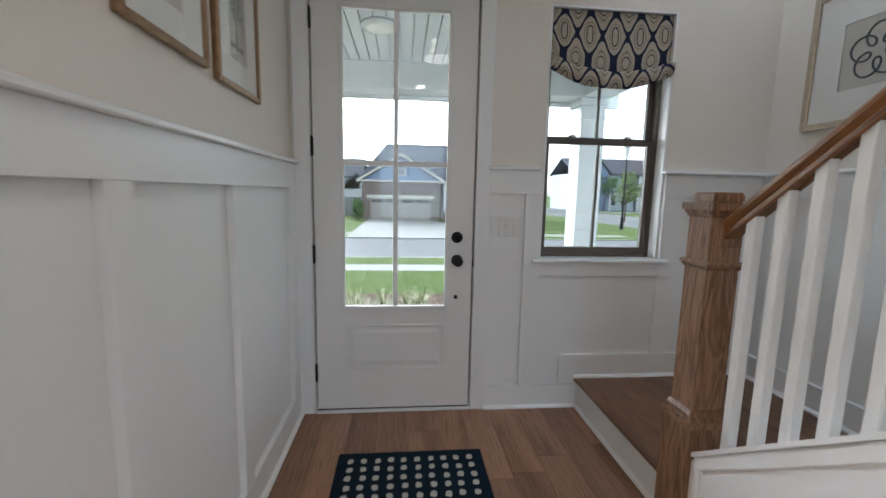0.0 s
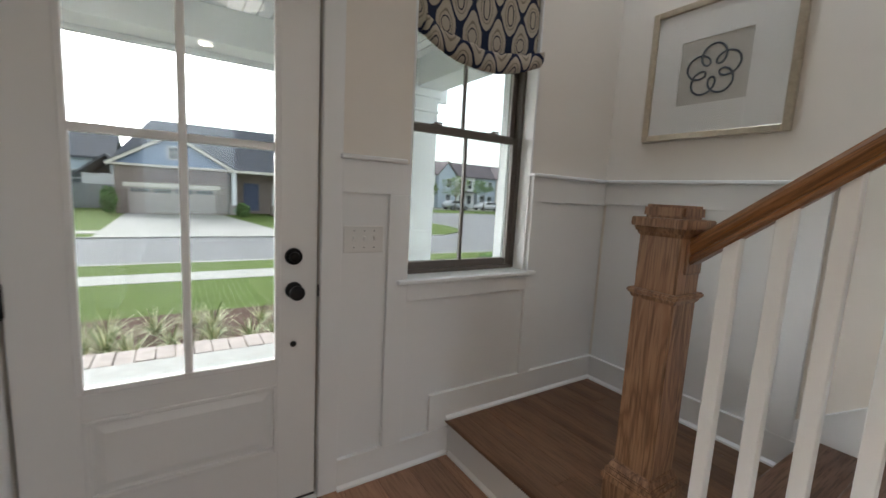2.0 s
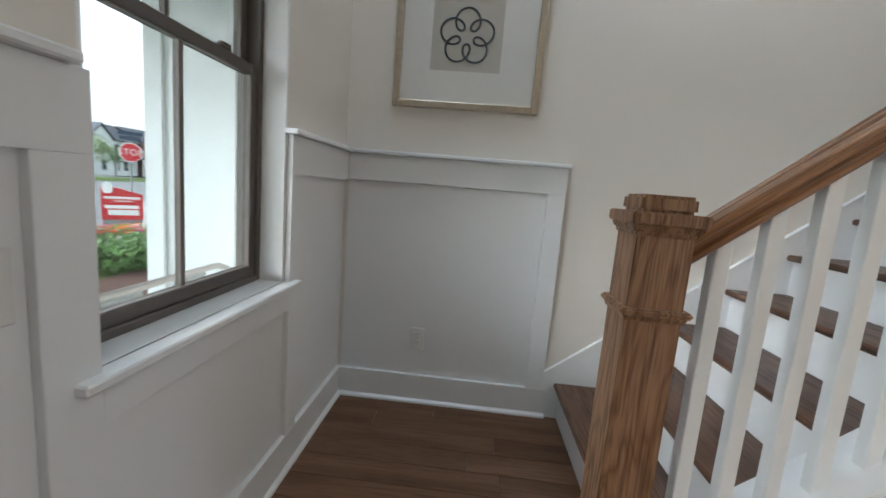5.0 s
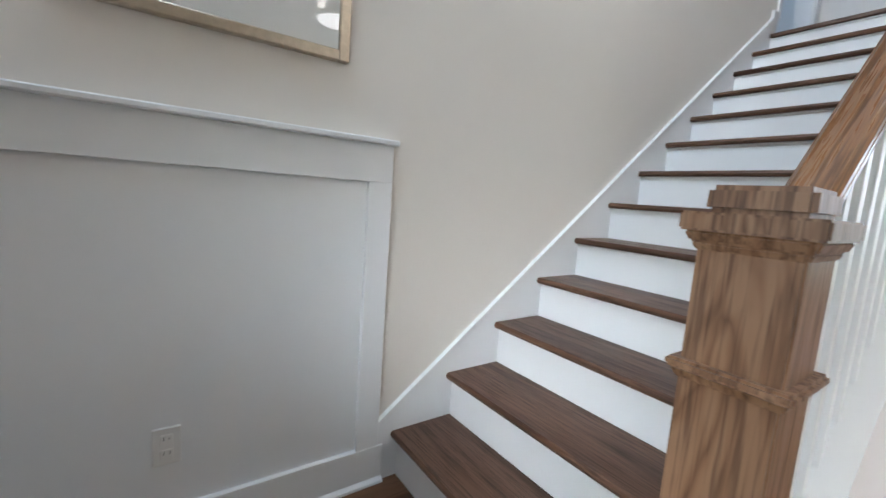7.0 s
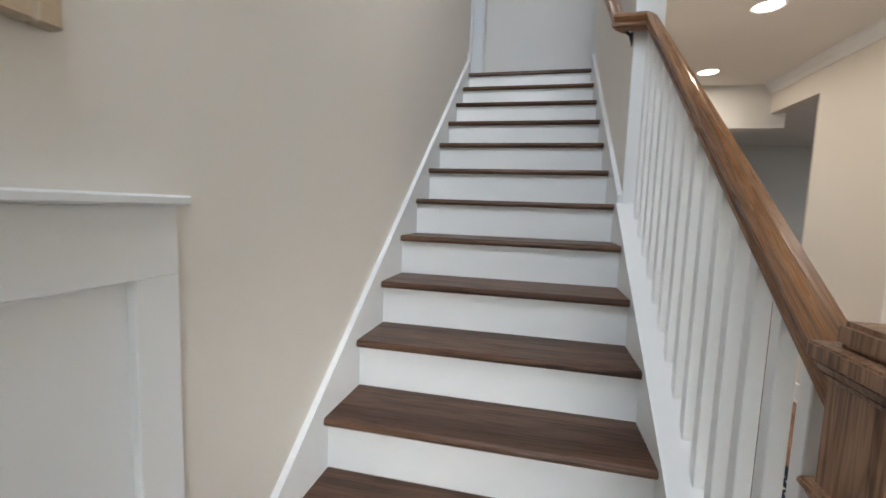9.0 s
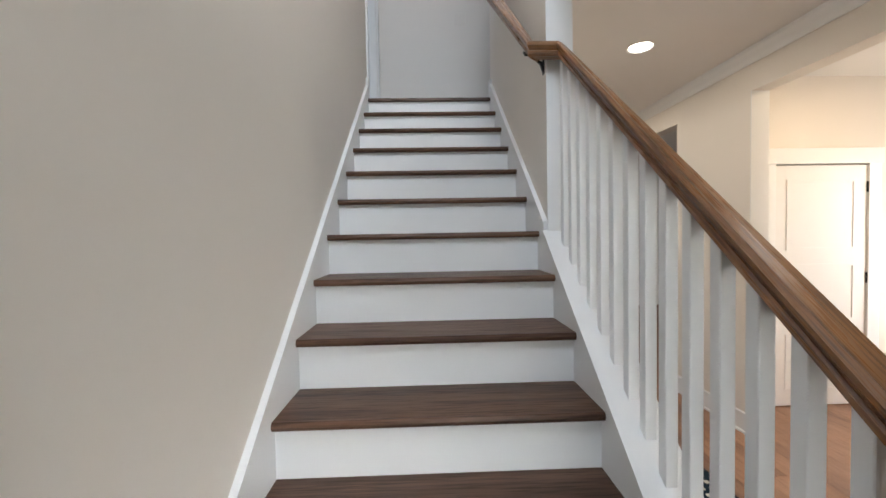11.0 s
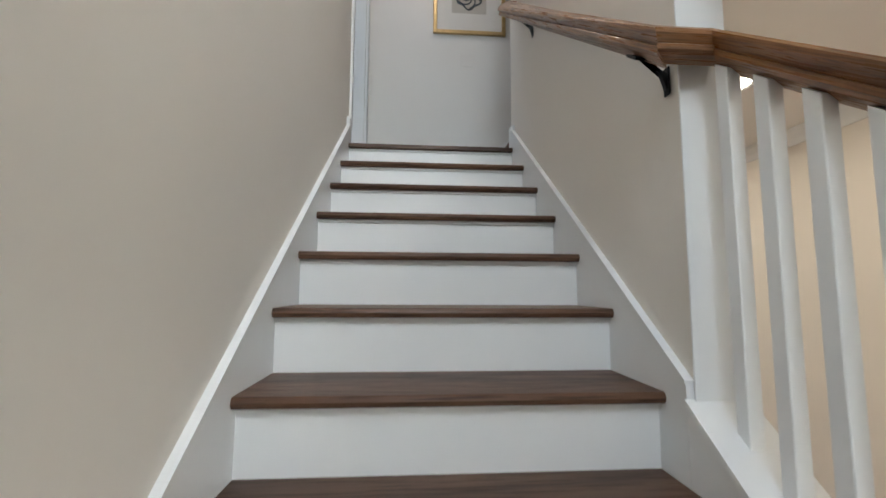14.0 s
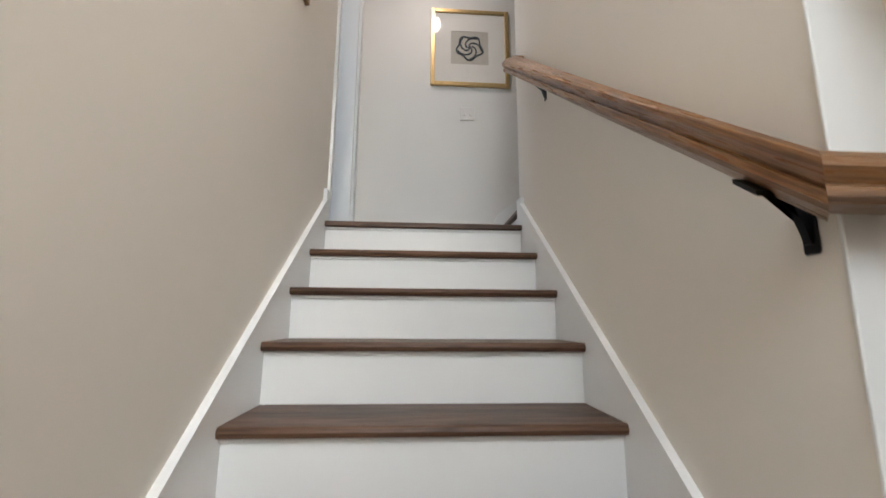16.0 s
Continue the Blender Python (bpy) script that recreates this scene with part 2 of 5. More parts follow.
TREAD_OAK = wood("dark_oak_tread", (0.058, 0.027, 0.015), (0.094, 0.046, 0.026), (0.125, 0.064, 0.037), "x", 0.38, 0.6, 0.08, 0.3, 0.55, 6)
FLOOR_OAK = wood("oak_floor", (0.20, 0.10, 0.055), (0.265, 0.138, 0.08), (0.32, 0.175, 0.105), "y", 0.36, 0.5, 0.24, 0.4, 0.35, 4)
PLAT_OAK = wood("dark_oak_floor", (0.105, 0.047, 0.02), (0.15, 0.071, 0.033), (0.185, 0.092, 0.046), "y", 0.32, 0.5, 0.16, 0.45, 0.4, 5)
BLACK = plain("black_iron", (0.012, 0.012, 0.013), 0.42, 0.6, 0.2, 30)
TAUPE = plain("taupe_vinyl", (0.115, 0.098, 0.085), 0.5, 0.0, 0.06, 20, 0.05)
GLASS = pane_glass("window_glass", (0.76, 0.785, 0.78))
PICTURE_GLASS = pane_glass("picture_glass", (0.99, 0.99, 0.99), 1.1)
SHADE = shade_fabric("ogee_linen")
SILVER = plain("champagne_frame", (0.52, 0.45, 0.35), 0.3, 0.85, 0.12, 40, 0.1)
GOLD = plain("gold_frame", (0.62, 0.45, 0.22), 0.34, 0.8, 0.12, 40, 0.1)
BRONZE = plain("bronze_frame", (0.27, 0.17, 0.09), 0.35, 0.7, 0.2, 40, 0.1)
MAT = plain("white_mat_board", (0.80, 0.79, 0.76), 0.9, 0, 0.02, 60, 0.1)
PAPER = plain("grey_paper", (0.55, 0.53, 0.48), 0.9, 0, 0.03, 60, 0.1)
INK = plain("ink", (0.06, 0.08, 0.10), 0.7, 0, 0.2, 60)
PENCIL = plain("pencil_grey", (0.22, 0.22, 0.22), 0.9, 0, 0.3, 120)
PLATE = plain("white_plastic", (0.72, 0.715, 0.70), 0.35, 0, 0.01, 20, 0.02)
SLOT = plain("dark_slot", (0.03, 0.03, 0.03), 0.6)
RUGM = plain("navy_rug_wool", (0.012, 0.022, 0.034), 1.0, 0, 0.35, 300, 0.8, 0.05)
RUGW = plain("cream_rug_wool", (0.55, 0.53, 0.46), 1.0, 0, 0.15, 300, 0.8, 0.05)
CAN = glowing("lamp_lens", (1.0, 0.9, 0.74), 9.0)
PORCHLENS = plain("frosted_lens", (0.8, 0.8, 0.76), 0.4)
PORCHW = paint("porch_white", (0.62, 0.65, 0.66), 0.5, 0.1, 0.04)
CONC = ground_mat("concrete", (0.34, 0.33, 0.31), (0.40, 0.39, 0.37), (0.46, 0.45, 0.43), 9, 0.9, 0.15)
PALECONC = ground_mat("pale_concrete", (0.42, 0.41, 0.40), (0.47, 0.46, 0.45), (0.53, 0.52, 0.51), 9, 0.8, 0.1)
ASPHALT = ground_mat("asphalt", (0.16, 0.16, 0.17), (0.195, 0.195, 0.205), (0.235, 0.235, 0.24), 30, 0.9, 0.2)
GRASS = ground_mat("lawn_grass", (0.06, 0.098, 0.018), (0.098, 0.15, 0.026), (0.155, 0.20, 0.048), 26, 1.0, 1.0)
MULCH = ground_mat("brown_mulch", (0.05, 0.028, 0.02), (0.10, 0.055, 0.042), (0.17, 0.10, 0.08), 34, 1.0, 1.0)
PAVER = plain("pale_brick_paver", (0.42, 0.36, 0.33), 0.9, 0, 0.15, 12, 0.3)
BRICK = brick_mat("mixed_brick", (0.19, 0.14, 0.125), (0.30, 0.24, 0.215), (0.38, 0.35, 0.33), 1.6)
DARKBRICK = brick_mat("red_brick", (0.18, 0.075, 0.055), (0.25, 0.11, 0.08), (0.35, 0.3, 0.27), 1.6)
ROOF = ground_mat("grey_shingle", (0.09, 0.095, 0.115), (0.125, 0.13, 0.15), (0.18, 0.185, 0.20), 14, 0.9, 0.4)
ROOF2 = ground_mat("brown_shingle", (0.10, 0.09, 0.10), (0.14, 0.12, 0.13), (0.19, 0.165, 0.17), 14, 0.9, 0.4)
BLUESIDE = plain("blue_siding", (0.23, 0.30, 0.43), 0.7, 0, 0.05, 4)
PALESIDE = plain("pale_blue_siding", (0.46, 0.53, 0.60), 0.7, 0, 0.05, 4)
WHITESIDE = plain("white_siding", (0.74, 0.75, 0.75), 0.7, 0, 0.04, 4)
CREAMSIDE = plain("cream_siding", (0.66, 0.62, 0.55), 0.7, 0, 0.04, 4)
GARAGE = plain("putty_garage_door", (0.38, 0.335, 0.315), 0.6, 0, 0.03, 4)
FARGLASS = plain("dark_window_glass", (0.05, 0.06, 0.07), 0.12, 0, 0.2, 1, 0.0, 0.8)
NAVYD = plain("navy_door_paint", (0.035, 0.065, 0.16), 0.4)
LEAF = plain("leaf_green", (0.08, 0.16, 0.035), 0.7, 0, 0.45, 3)
LEAF_Y = plain("young_leaf", (0.14, 0.20, 0.05), 0.7, 0, 0.35, 3)
BARK = plain("bark", (0.11, 0.08, 0.06), 0.95, 0, 0.3, 20, 0.6)
BLADE_A = plain("variegated_blade", (0.58, 0.58, 0.38), 0.7, 0, 0.3, 30)
BLADE_B = plain("green_blade", (0.14, 0.20, 0.06), 0.7, 0, 0.3, 30)
RED = plain("red_sign_paint", (0.55, 0.02, 0.025), 0.45, 0, 0.04, 6)
SIGNWHITE = plain("sign_white", (0.8, 0.8, 0.8), 0.5, 0, 0.02, 6)
SIGNGREEN = plain("street_sign_blue", (0.03, 0.05, 0.09), 0.5, 0, 0.05, 6)
STEEL = plain("galvanised_steel", (0.25, 0.26, 0.27), 0.5, 0.7, 0.15, 20)
FLOWER_R = plain("red_flower", (0.6, 0.03, 0.025), 0.8, 0, 0.3, 20)
FLOWER_O = plain("orange_flower", (0.75, 0.17, 0.02), 0.8, 0, 0.3, 20)
FLOWER_M = plain("magenta_flower", (0.5, 0.04, 0.22), 0.8, 0, 0.3, 20)
CARW = plain("white_car_paint", (0.7, 0.71, 0.72), 0.25, 0, 0.02, 2, 0.0, 0.6)
CARS = plain("silver_car_paint", (0.42, 0.44, 0.47), 0.28, 0.4, 0.03, 2, 0.0, 0.6)
RUBBER = plain("tyre_rubber", (0.02, 0.02, 0.02), 0.9)
SLING = plain("grey_sling", (0.24, 0.255, 0.26), 0.9, 0, 0.1, 200, 0.4)
TUBE = plain("grey_tube", (0.36, 0.34, 0.32), 0.4, 0.3, 0.06, 30)
GREYCUSHION = plain("grey_fabric", (0.25, 0.24, 0.23), 0.95, 0, 0.15, 120, 0.5)
TILE = plain("white_shiplap", (0.75, 0.74, 0.71), 0.4, 0, 0.02, 10)
CURTAIN = plain("grey_curtain", (0.28, 0.26, 0.25), 0.95, 0, 0.1, 60)

# ---- building helpers ----
ORIGIN = {}


def thing(name, at, label, category, group="", kind=""):
    ob = new(name)
    ob.location = at
    ob.empty_display_size = 0.1
    ORIGIN[ob.name] = Vector(at)
    return tagged(ob, label, category, group, kind)


def part(name, bm, mat, parent=None, label="", smooth=False):
    me = bpy.data.meshes.new(name)
    o = ORIGIN.get(parent.name, Vector((0, 0, 0))) if parent else Vector((0, 0, 0))
    if o.length:
        bmesh.ops.translate(bm, verts=bm.verts, vec=-o)
    bmesh.ops.recalc_face_normals(bm, faces=bm.faces)
    bm.to_mesh(me)
    bm.free()
    me.materials.append(mat)
    if smooth:
        for p in me.polygons:
            p.use_smooth = True
    ob = new(name, me)
    if parent:
        ob.parent = parent
        ORIGIN[ob.name] = o
    return tagged(ob, label)


def shared(name, me, parent, at):
    ob = new(name, me)
    ob.parent = parent
    ob.location = at
    return ob


def box(bm, x0, x1, y0, y1, z0, z1, bevel=0.0):
    vs = [bm.verts.new((x, y, z)) for x in (x0, x1) for y in (y0, y1) for z in (z0, z1)]
    fs = [bm.faces.new([vs[i] for i in q]) for q in ((0, 1, 3, 2), (4, 6, 7, 5), (0, 4, 5, 1), (2, 3, 7, 6), (0, 2, 6, 4), (1, 5, 7, 3))]
    if bevel:
        es = {e for f in fs for e in f.edges}
        bmesh.ops.bevel(bm, geom=list(es), offset=bevel, segments=1, affect="EDGES")
    return bm


def block(name, b, mat, parent=None, label="", bevel=0.0015):
    return part(name, box(bmesh.new(), *b, bevel=bevel), mat, parent, label)


def prism(bm, pts, axis, a0, a1):
    def at(p, a):
        return {"x": (a, p[0], p[1]), "y": (p[0], a, p[1]), "z": (p[0], p[1], a)}[axis]
    lo = [bm.verts.new(at(p, a0)) for p in pts]
    hi = [bm.verts.new(at(p, a1)) for p in pts]
    bm.faces.new(lo)
    bm.faces.new(hi[::-1])
    n = len(pts)
    for i in range(n):
        bm.faces.new((lo[i], lo[(i + 1) % n], hi[(i + 1) % n], hi[i]))
    return bm


def rod(bm, a, b, r, r2=None, seg=14):
    a, b = Vector(a), Vector(b)
    m = Matrix.Translation((a + b) / 2) @ (b - a).to_track_quat("Z", "Y").to_matrix().to_4x4()
    bmesh.ops.create_cone(bm, cap_ends=True, segments=seg, radius1=r, radius2=r if r2 is None else r2, depth=(b - a).length, matrix=m)
    return bm


def ball(bm, c, r, seg=14, squash=(1, 1, 1)):
    bmesh.ops.create_uvsphere(bm, u_segments=seg, v_segments=max(6, seg // 2), radius=r, matrix=Matrix.Translation(c) @ Matrix.Diagonal((*squash, 1)))
    return bm


def tube(name, pts, r, mat, parent, label=""):
    cu = bpy.data.curves.new(name, "CURVE")
    cu.dimensions, cu.bevel_depth, cu.bevel_resolution = "3D", r, 2
    sp = cu.splines.new("POLY")
    o = ORIGIN.get(parent.name, Vector((0, 0, 0)))
    sp.points.add(len(pts) - 1)
    for p, q in zip(sp.points, pts):
        p.co = (*(Vector(q) - o), 1)
    tmp = bpy.data.objects.new(name, cu)
    me = bpy.data.meshes.new_from_object(tmp)
    bpy.data.objects.remove(tmp)
    me.materials.append(mat)
    for p in me.polygons:
        p.use_smooth = True
    ob = new(name, me)
    ob.parent = parent
    ORIGIN[ob.name] = o
    return tagged(ob, label)


def struct(name, b, mat, label, category="wall"):
    return tagged(block(name, b, mat, None, "", 0), label, category, "", "structure")


# ---- plan ----
XR = 2.852                # stair wall
RISE, RUN, NOSE1 = 0.1915, 0.2507, -1.157
STEPS = 13
TOP_Z = RISE * (STEPS + 1)
TOP_Y = NOSE1 - (STEPS - 1) * RUN
CEIL_Z = 2.80
UP_CEIL = 5.25
WALL_END = -2.58
BACK_UP = -5.2


def nose_z(y):
    return 2 * RISE + (NOSE1 - y) * RISE / RUN


# ---- shell ----
door_wall = thing("wall_north", (1.4, 0.08, 0), "greige painted front wall above white wainscot", "wall", "", "structure")
D0, D1, DH = 0.112, 1.042, 2.47
W0, W1, WB, WT = 1.443, 2.200, 0.947, 2.39
# the opening high over the lower landing is added for the fill lamp
bm = bmesh.new()
for b in ((-0.15, D0, 0, 0.16, -0.3, UP_CEIL), (D0, D1, 0, 0.16, DH, UP_CEIL), (D1, W0, 0, 0.16, -0.3, UP_CEIL), (W0, W1, 0, 0.16, WT, 3.5), (W0, W0 + 0.35, 0, 0.16, 3.5, UP_CEIL), (W0 + 0.35, W1 + 0.5, 0, 0.16, 5.0, UP_CEIL),
          (W0, W1, 0, 0.16, -0.3, WB), (W1, 3.0, 0, 0.16, -0.3, 3.5), (W1 + 0.5, 3.0, 0, 0.16, 3.5, UP_CEIL)):
    box(bm, *b)
part("plaster", bm, WALL, door_wall)
left_wall = thing("wall_west", (-0.065, -1, 0), "greige painted wall with two cased openings", "wall", "", "structure")
bm = bmesh.new()
for b in ((-0.13, 0, -2.2, 0, 0, CEIL_Z), (-0.13, 0, -3.585, -2.2, 2.52, CEIL_Z), (-0.13, 0, -4.465, -3.585, 0, CEIL_Z), (-0.13, 0, -6.4, -4.465, 2.52, CEIL_Z), (-0.13, 0, -9, -6.4, 0, CEIL_Z)):
    box(bm, *b)
part("plaster", bm, WALL, left_wall)
stair_wall = thing("wall_east", (2.93, -2, 0), "smooth greige painted wall beside the staircase", "wall", "", "structure")
bm = bmesh.new()
for b in ((XR, XR + 0.14, -4.32, 0, 0, UP_CEIL), (XR, XR + 0.14, -5.06, -4.32, 0, TOP_Z), (XR, XR + 0.14, -5.06, -4.32, TOP_Z + 2.35, UP_CEIL), (XR, XR + 0.14, -9, -5.06, 0, UP_CEIL)):
    box(bm, *b)
part("plaster", bm, WALL, stair_wall)
inner_wall = thing("wall_stair_inner", (1.72, -3.4, 0), "greige wall enclosing the upper part of the stairs", "wall", "", "structure")
part("plaster", box(box(bmesh.new(), 1.66, 1.78, -4.28, WALL_END, 0, UP_CEIL), 1.66, 1.78, WALL_END, 0, CEIL_Z, UP_CEIL), WALL, inner_wall)
block("end_board", (1.657, 1.783, WALL_END, WALL_END + 0.006, 0.9, UP_CEIL), TRIM, inner_wall, "white painted end of the wall")
struct("wall_upper_back", (-0.13, XR, BACK_UP - 0.12, BACK_UP, TOP_Z - 0.3, UP_CEIL), WHITE_WALL, "white painted wall behind the upper landing")
struct("wall_upper_west", (-0.25, -0.13, BACK_UP, 0.16, CEIL_Z + 0.08, UP_CEIL), WHITE_WALL, "white painted upper wall")
back = thing("wall_south", (1.4, -9.06, 0), "plain wall closing the back of the hall", "wall", "", "structure")
bm = bmesh.new()
for b in ((-0.13, XR, -9.12, -9, 2.6, CEIL_Z), (-0.13, XR, -9.12, -9, 0, 0.5), (-0.13, -0.1, -9.12, -9, 0.5, 2.6), (1.7, XR, -9.12, -9, 0.5, 2.6)):
    box(bm, *b)
part("plaster", bm, WALL, back)
struct("ceiling_hall", (-0.13, 1.66, -9.1, 0, CEIL_Z, CEIL_Z + 0.08), CEIL, "flat white ceiling over the foyer and hall", "ceiling")
struct("ceiling_hall_back", (1.66, XR, -9.1, BACK_UP - 0.12, CEIL_Z, CEIL_Z + 0.08), CEIL, "flat white ceiling at the back of the hall", "ceiling")
struct("ceiling_upper", (-0.25, 3.0, -5.4, 0.16, UP_CEIL, UP_CEIL + 0.15), CEIL, "flat white ceiling over the stairwell", "ceiling")
struct("roof_cover", (-6, 7.3, -9.4, 0.2, UP_CEIL + 0.15, UP_CEIL + 0.3), ROOF, "grey roof closing the house above", "roof")
for nm, b in (("wall_under_landing", (1.78, XR, -4.4, -4.28, 0, TOP_Z - 0.25)),):
    struct(nm, b, WALL, "plain wall below the upper landing")
# crown moulding of the hall
crown = thing("trim_crown", (0.03, -4, CEIL_Z), "white crown moulding along the hall ceiling", "trim", "", "structure")
part("moulding", prism(bmesh.new(), [(0.001, CEIL_Z - 0.09), (0.012, CEIL_Z - 0.09), (0.03, CEIL_Z - 0.06), (0.065, CEIL_Z - 0.02), (0.075, CEIL_Z - 0.002), (0.001, CEIL_Z - 0.002)], "y", -9, -0.02), TRIM, crown)

# side passage and dining room through the openings
# the gap in the passage's outer wall is added for its fill lamp
bm = bmesh.new()
for b in ((-2.6, -0.13, -4.17, -4.06, 0, CEIL_Z), (-2.6, -0.13, -1.9, -1.78, 0, CEIL_Z), (-2.72, -2.6, -4.17, -3.4, 0, CEIL_Z), (-2.72, -2.6, -2.4, -1.78, 0, CEIL_Z), (-2.72, -2.6, -3.4, -2.4, 0, 0.9), (-2.72, -2.6, -3.4, -2.4, 2.3, CEIL_Z)):
    box(bm, *b)
tagged(part("wall_passage", bm, WALL), "greige walls of the side passage", "wall", "", "structure")
struct("ceiling_passage", (-2.72, -0.13, -4.17, -1.78, CEIL_Z, CEIL_Z + 0.1), CEIL, "flat white ceiling of the passage", "ceiling")
bm = bmesh.new()
for b in ((-5.4, -0.13, -9.1, -9, 0, CEIL_Z), (-5.5, -5.4, -9.1, -7.6, 0, CEIL_Z), (-5.5, -5.4, -5.9, -4.17, 0, CEIL_Z), (-5.5, -5.4, -7.6, -5.9, 2.15, CEIL_Z), (-5.5, -5.4, -7.6, -5.9, 0, 0.95), (-5.4, -2.6, -4.17, -4.06, 0, CEIL_Z)):
    box(bm, *b)
tagged(part("wall_dining", bm, WHITE_WALL), "white walls of the dining room", "wall", "", "structure")
struct("ceiling_dining", (-5.5, -0.13, -9.1, -4.06, CEIL_Z, CEIL_Z + 0.1), CEIL, "flat white ceiling of the dining room", "ceiling")
# upper side room
bm = bmesh.new()
for b in ((XR + 0.14, 5.3, -5.4, -5.25, TOP_Z, UP_CEIL), (XR + 0.14, 5.3, -3.2, -3.05, TOP_Z, UP_CEIL), (5.3, 5.45, -5.4, -3.05, TOP_Z, UP_CEIL)):
    box(bm, *b)
tagged(part("wall_side_room", bm, WHITE_WALL), "pale walls of the daylit upper side room", "wall", "", "structure")
struct("floor_side_room", (XR + 0.14, 5.45, -5.4, -3.05, TOP_Z - 0.25, TOP_Z), PLAT_OAK, "dark wood floor of the side room", "floor")
struct("ceiling_side_room", (XR, 5.45, -5.4, -3.05, UP_CEIL - 0.1, UP_CEIL), CEIL, "white ceiling of the side room", "ceiling")
# casing of the opening beside the landing
cas = thing("trim_landing_opening", (2.85, -4.7, TOP_Z), "white casing round the opening beside the landing", "trim", "", "structure")
for y0 in (-5.06,):
    block("casing", (2.835, 2.859, y0 - 0.09, y0, TOP_Z, TOP_Z + 2.44), TRIM, cas)
block("casing", (2.835, 2.859, -4.32, -4.315 + 0.04, TOP_Z + 0.15, TOP_Z + 2.44), TRIM, cas)
block("head", (2.835, 2.859, -5.06, -4.32, TOP_Z + 2.35, TOP_Z + 2.44), TRIM, cas)
block("jamb", (XR + 0.002, XR + 0.138, -5.06, -5.045, TOP_Z, TOP_Z + 2.35), TRIM, cas)
block("jamb", (XR + 0.002, XR + 0.138, -4.335, -4.32, TOP_Z, TOP_Z + 2.35), TRIM, cas)

# ---- wainscot ----
T = 0.02


def panelled(name, at, label):
    return thing(name, at, label, "wainscot", "", "structure")


wl = panelled("wainscot_west", (0.0, -1.1, 0), "white painted board-and-batten wainscot with a ledge")
block("panel", (0.0005, 0.004, -2.2, -0.0, 0.0, 1.48), TRIM, wl, "", 0)
for y0, y1 in ((-0.14, -0.022), (-0.875, -0.785), (-1.505, -1.413), (-2.2, -2.12)):
    block("stile", (0.004, 0.004 + T + 0.006, y0, y1, 0.15, 1.338), TRIM, wl)
block("top_rail", (0.004, 0.004 + T + 0.006, -2.2, -0.022, 1.338, 1.468), TRIM, wl)
block("ledge", (0.0, 0.055, -2.22, -0.022, 1.468, 1.487), TRIM, wl, "", 0.004)
block("baseboard", (0.004, 0.004 + T + 0.006, -2.2, -0.022, 0.0, 0.15), TRIM, wl)
part("shoe_moulding", prism(bmesh.new(), [(0.03, 0), (0.048, 0), (0.046, 0.01), (0.03, 0.02)], "y", -2.2, -0.022), TRIM, wl)

wn_ = panelled("wainscot_north", (1.9, 0, 0), "white painted board-and-batten wainscot around the window")
for b in ((1.127, W0, -0.004, -0.0005, 0, 1.47), (W0, W1, -0.004, -0.0005, 0, 0.925), (W1, XR, -0.004, -0.0005, 0, 1.47)):
    block("panel", b, TRIM, wn_, "", 0)
Y0, Y1 = -0.004 - T, -0.004
for b in ((1.341, W0, Y0, Y1, 0.145, 1.332), (1.127, W0, Y0, Y1, 1.332, 1.468), (W0, W1, Y0, Y1, 0.842, 0.926), (2.197, 2.285, Y0, Y1, 0.342, 0.842), (W1, 2.285, Y0, Y1, 0.842, 1.332), (W1, XR, Y0, Y1, 1.332, 1.468)):
    block("stile", b, TRIM, wn_)
for x0, x1 in ((1.114, 1.41), (2.176, XR)):
    block("ledge", (x0, x1, -0.05, 0, 1.468, 1.487), TRIM, wn_, "", 0.004)
block("baseboard", (1.127, 1.72, Y0, Y1, 0, 0.145), TRIM, wn_)
block("baseboard", (1.60, XR, Y0 - 0.0005, Y1, RISE - 0.04, RISE + 0.15), TRIM, wn_)
part("shoe_moulding", prism(bmesh.new(), [(-0.024, 0), (-0.04, 0), (-0.038, 0.01), (-0.024, 0.02)], "x", 1.127, 1.71), TRIM, wn_)
part("shoe_moulding", prism(bmesh.new(), [(-0.024, RISE), (-0.04, RISE), (-0.038, RISE + 0.01), (-0.024, RISE + 0.02)], "x", 1.70, XR - 0.024), TRIM, wn_)

we = panelled("wainscot_east", (XR, -0.55, 0), "white painted wainscot panel beside the lower landing")
block("panel", (XR - 0.004, XR - 0.0005, -1.095, -0.024, RISE, 1.47), TRIM, we, "", 0)
X0, X1 = XR - 0.004 - T, XR - 0.004
block("top_rail", (X0, X1, -1.098, -0.024, 1.340, 1.468), TRIM, we)
block("stile", (X0, X1, -1.098, -1.010, 0.342, 1.340), TRIM, we)
block("ledge", (XR - 0.05, XR, -1.108, -0.024, 1.468, 1.487), TRIM, we, "", 0.004)
block("baseboard", (X0, X1, -1.12, -0.024, RISE, RISE + 0.15), TRIM, we)
part("shoe_moulding", prism(bmesh.new(), [(X0, RISE), (X0 - 0.016, RISE), (X0 - 0.014, RISE + 0.01), (X0, RISE + 0.02)], "y", -1.12, -0.024), TRIM, we)

# hall baseboards
hb = thing("baseboard", (0.01, -4, 0), "tall white baseboard along the hall", "baseboard", "", "structure")
for y0, y1 in ((-4.465, -3.585), (-9, -6.4)):
    block("board", (0.0005, 0.018, y0, y1, 0, 0.15), TRIM, hb)
    block("shoe", (0.018, 0.03, y0, y1, 0, 0.018), TRIM, hb)
block("board", (1.642, 1.6595, -4.3, WALL_END, 0, 0.15), TRIM, hb)

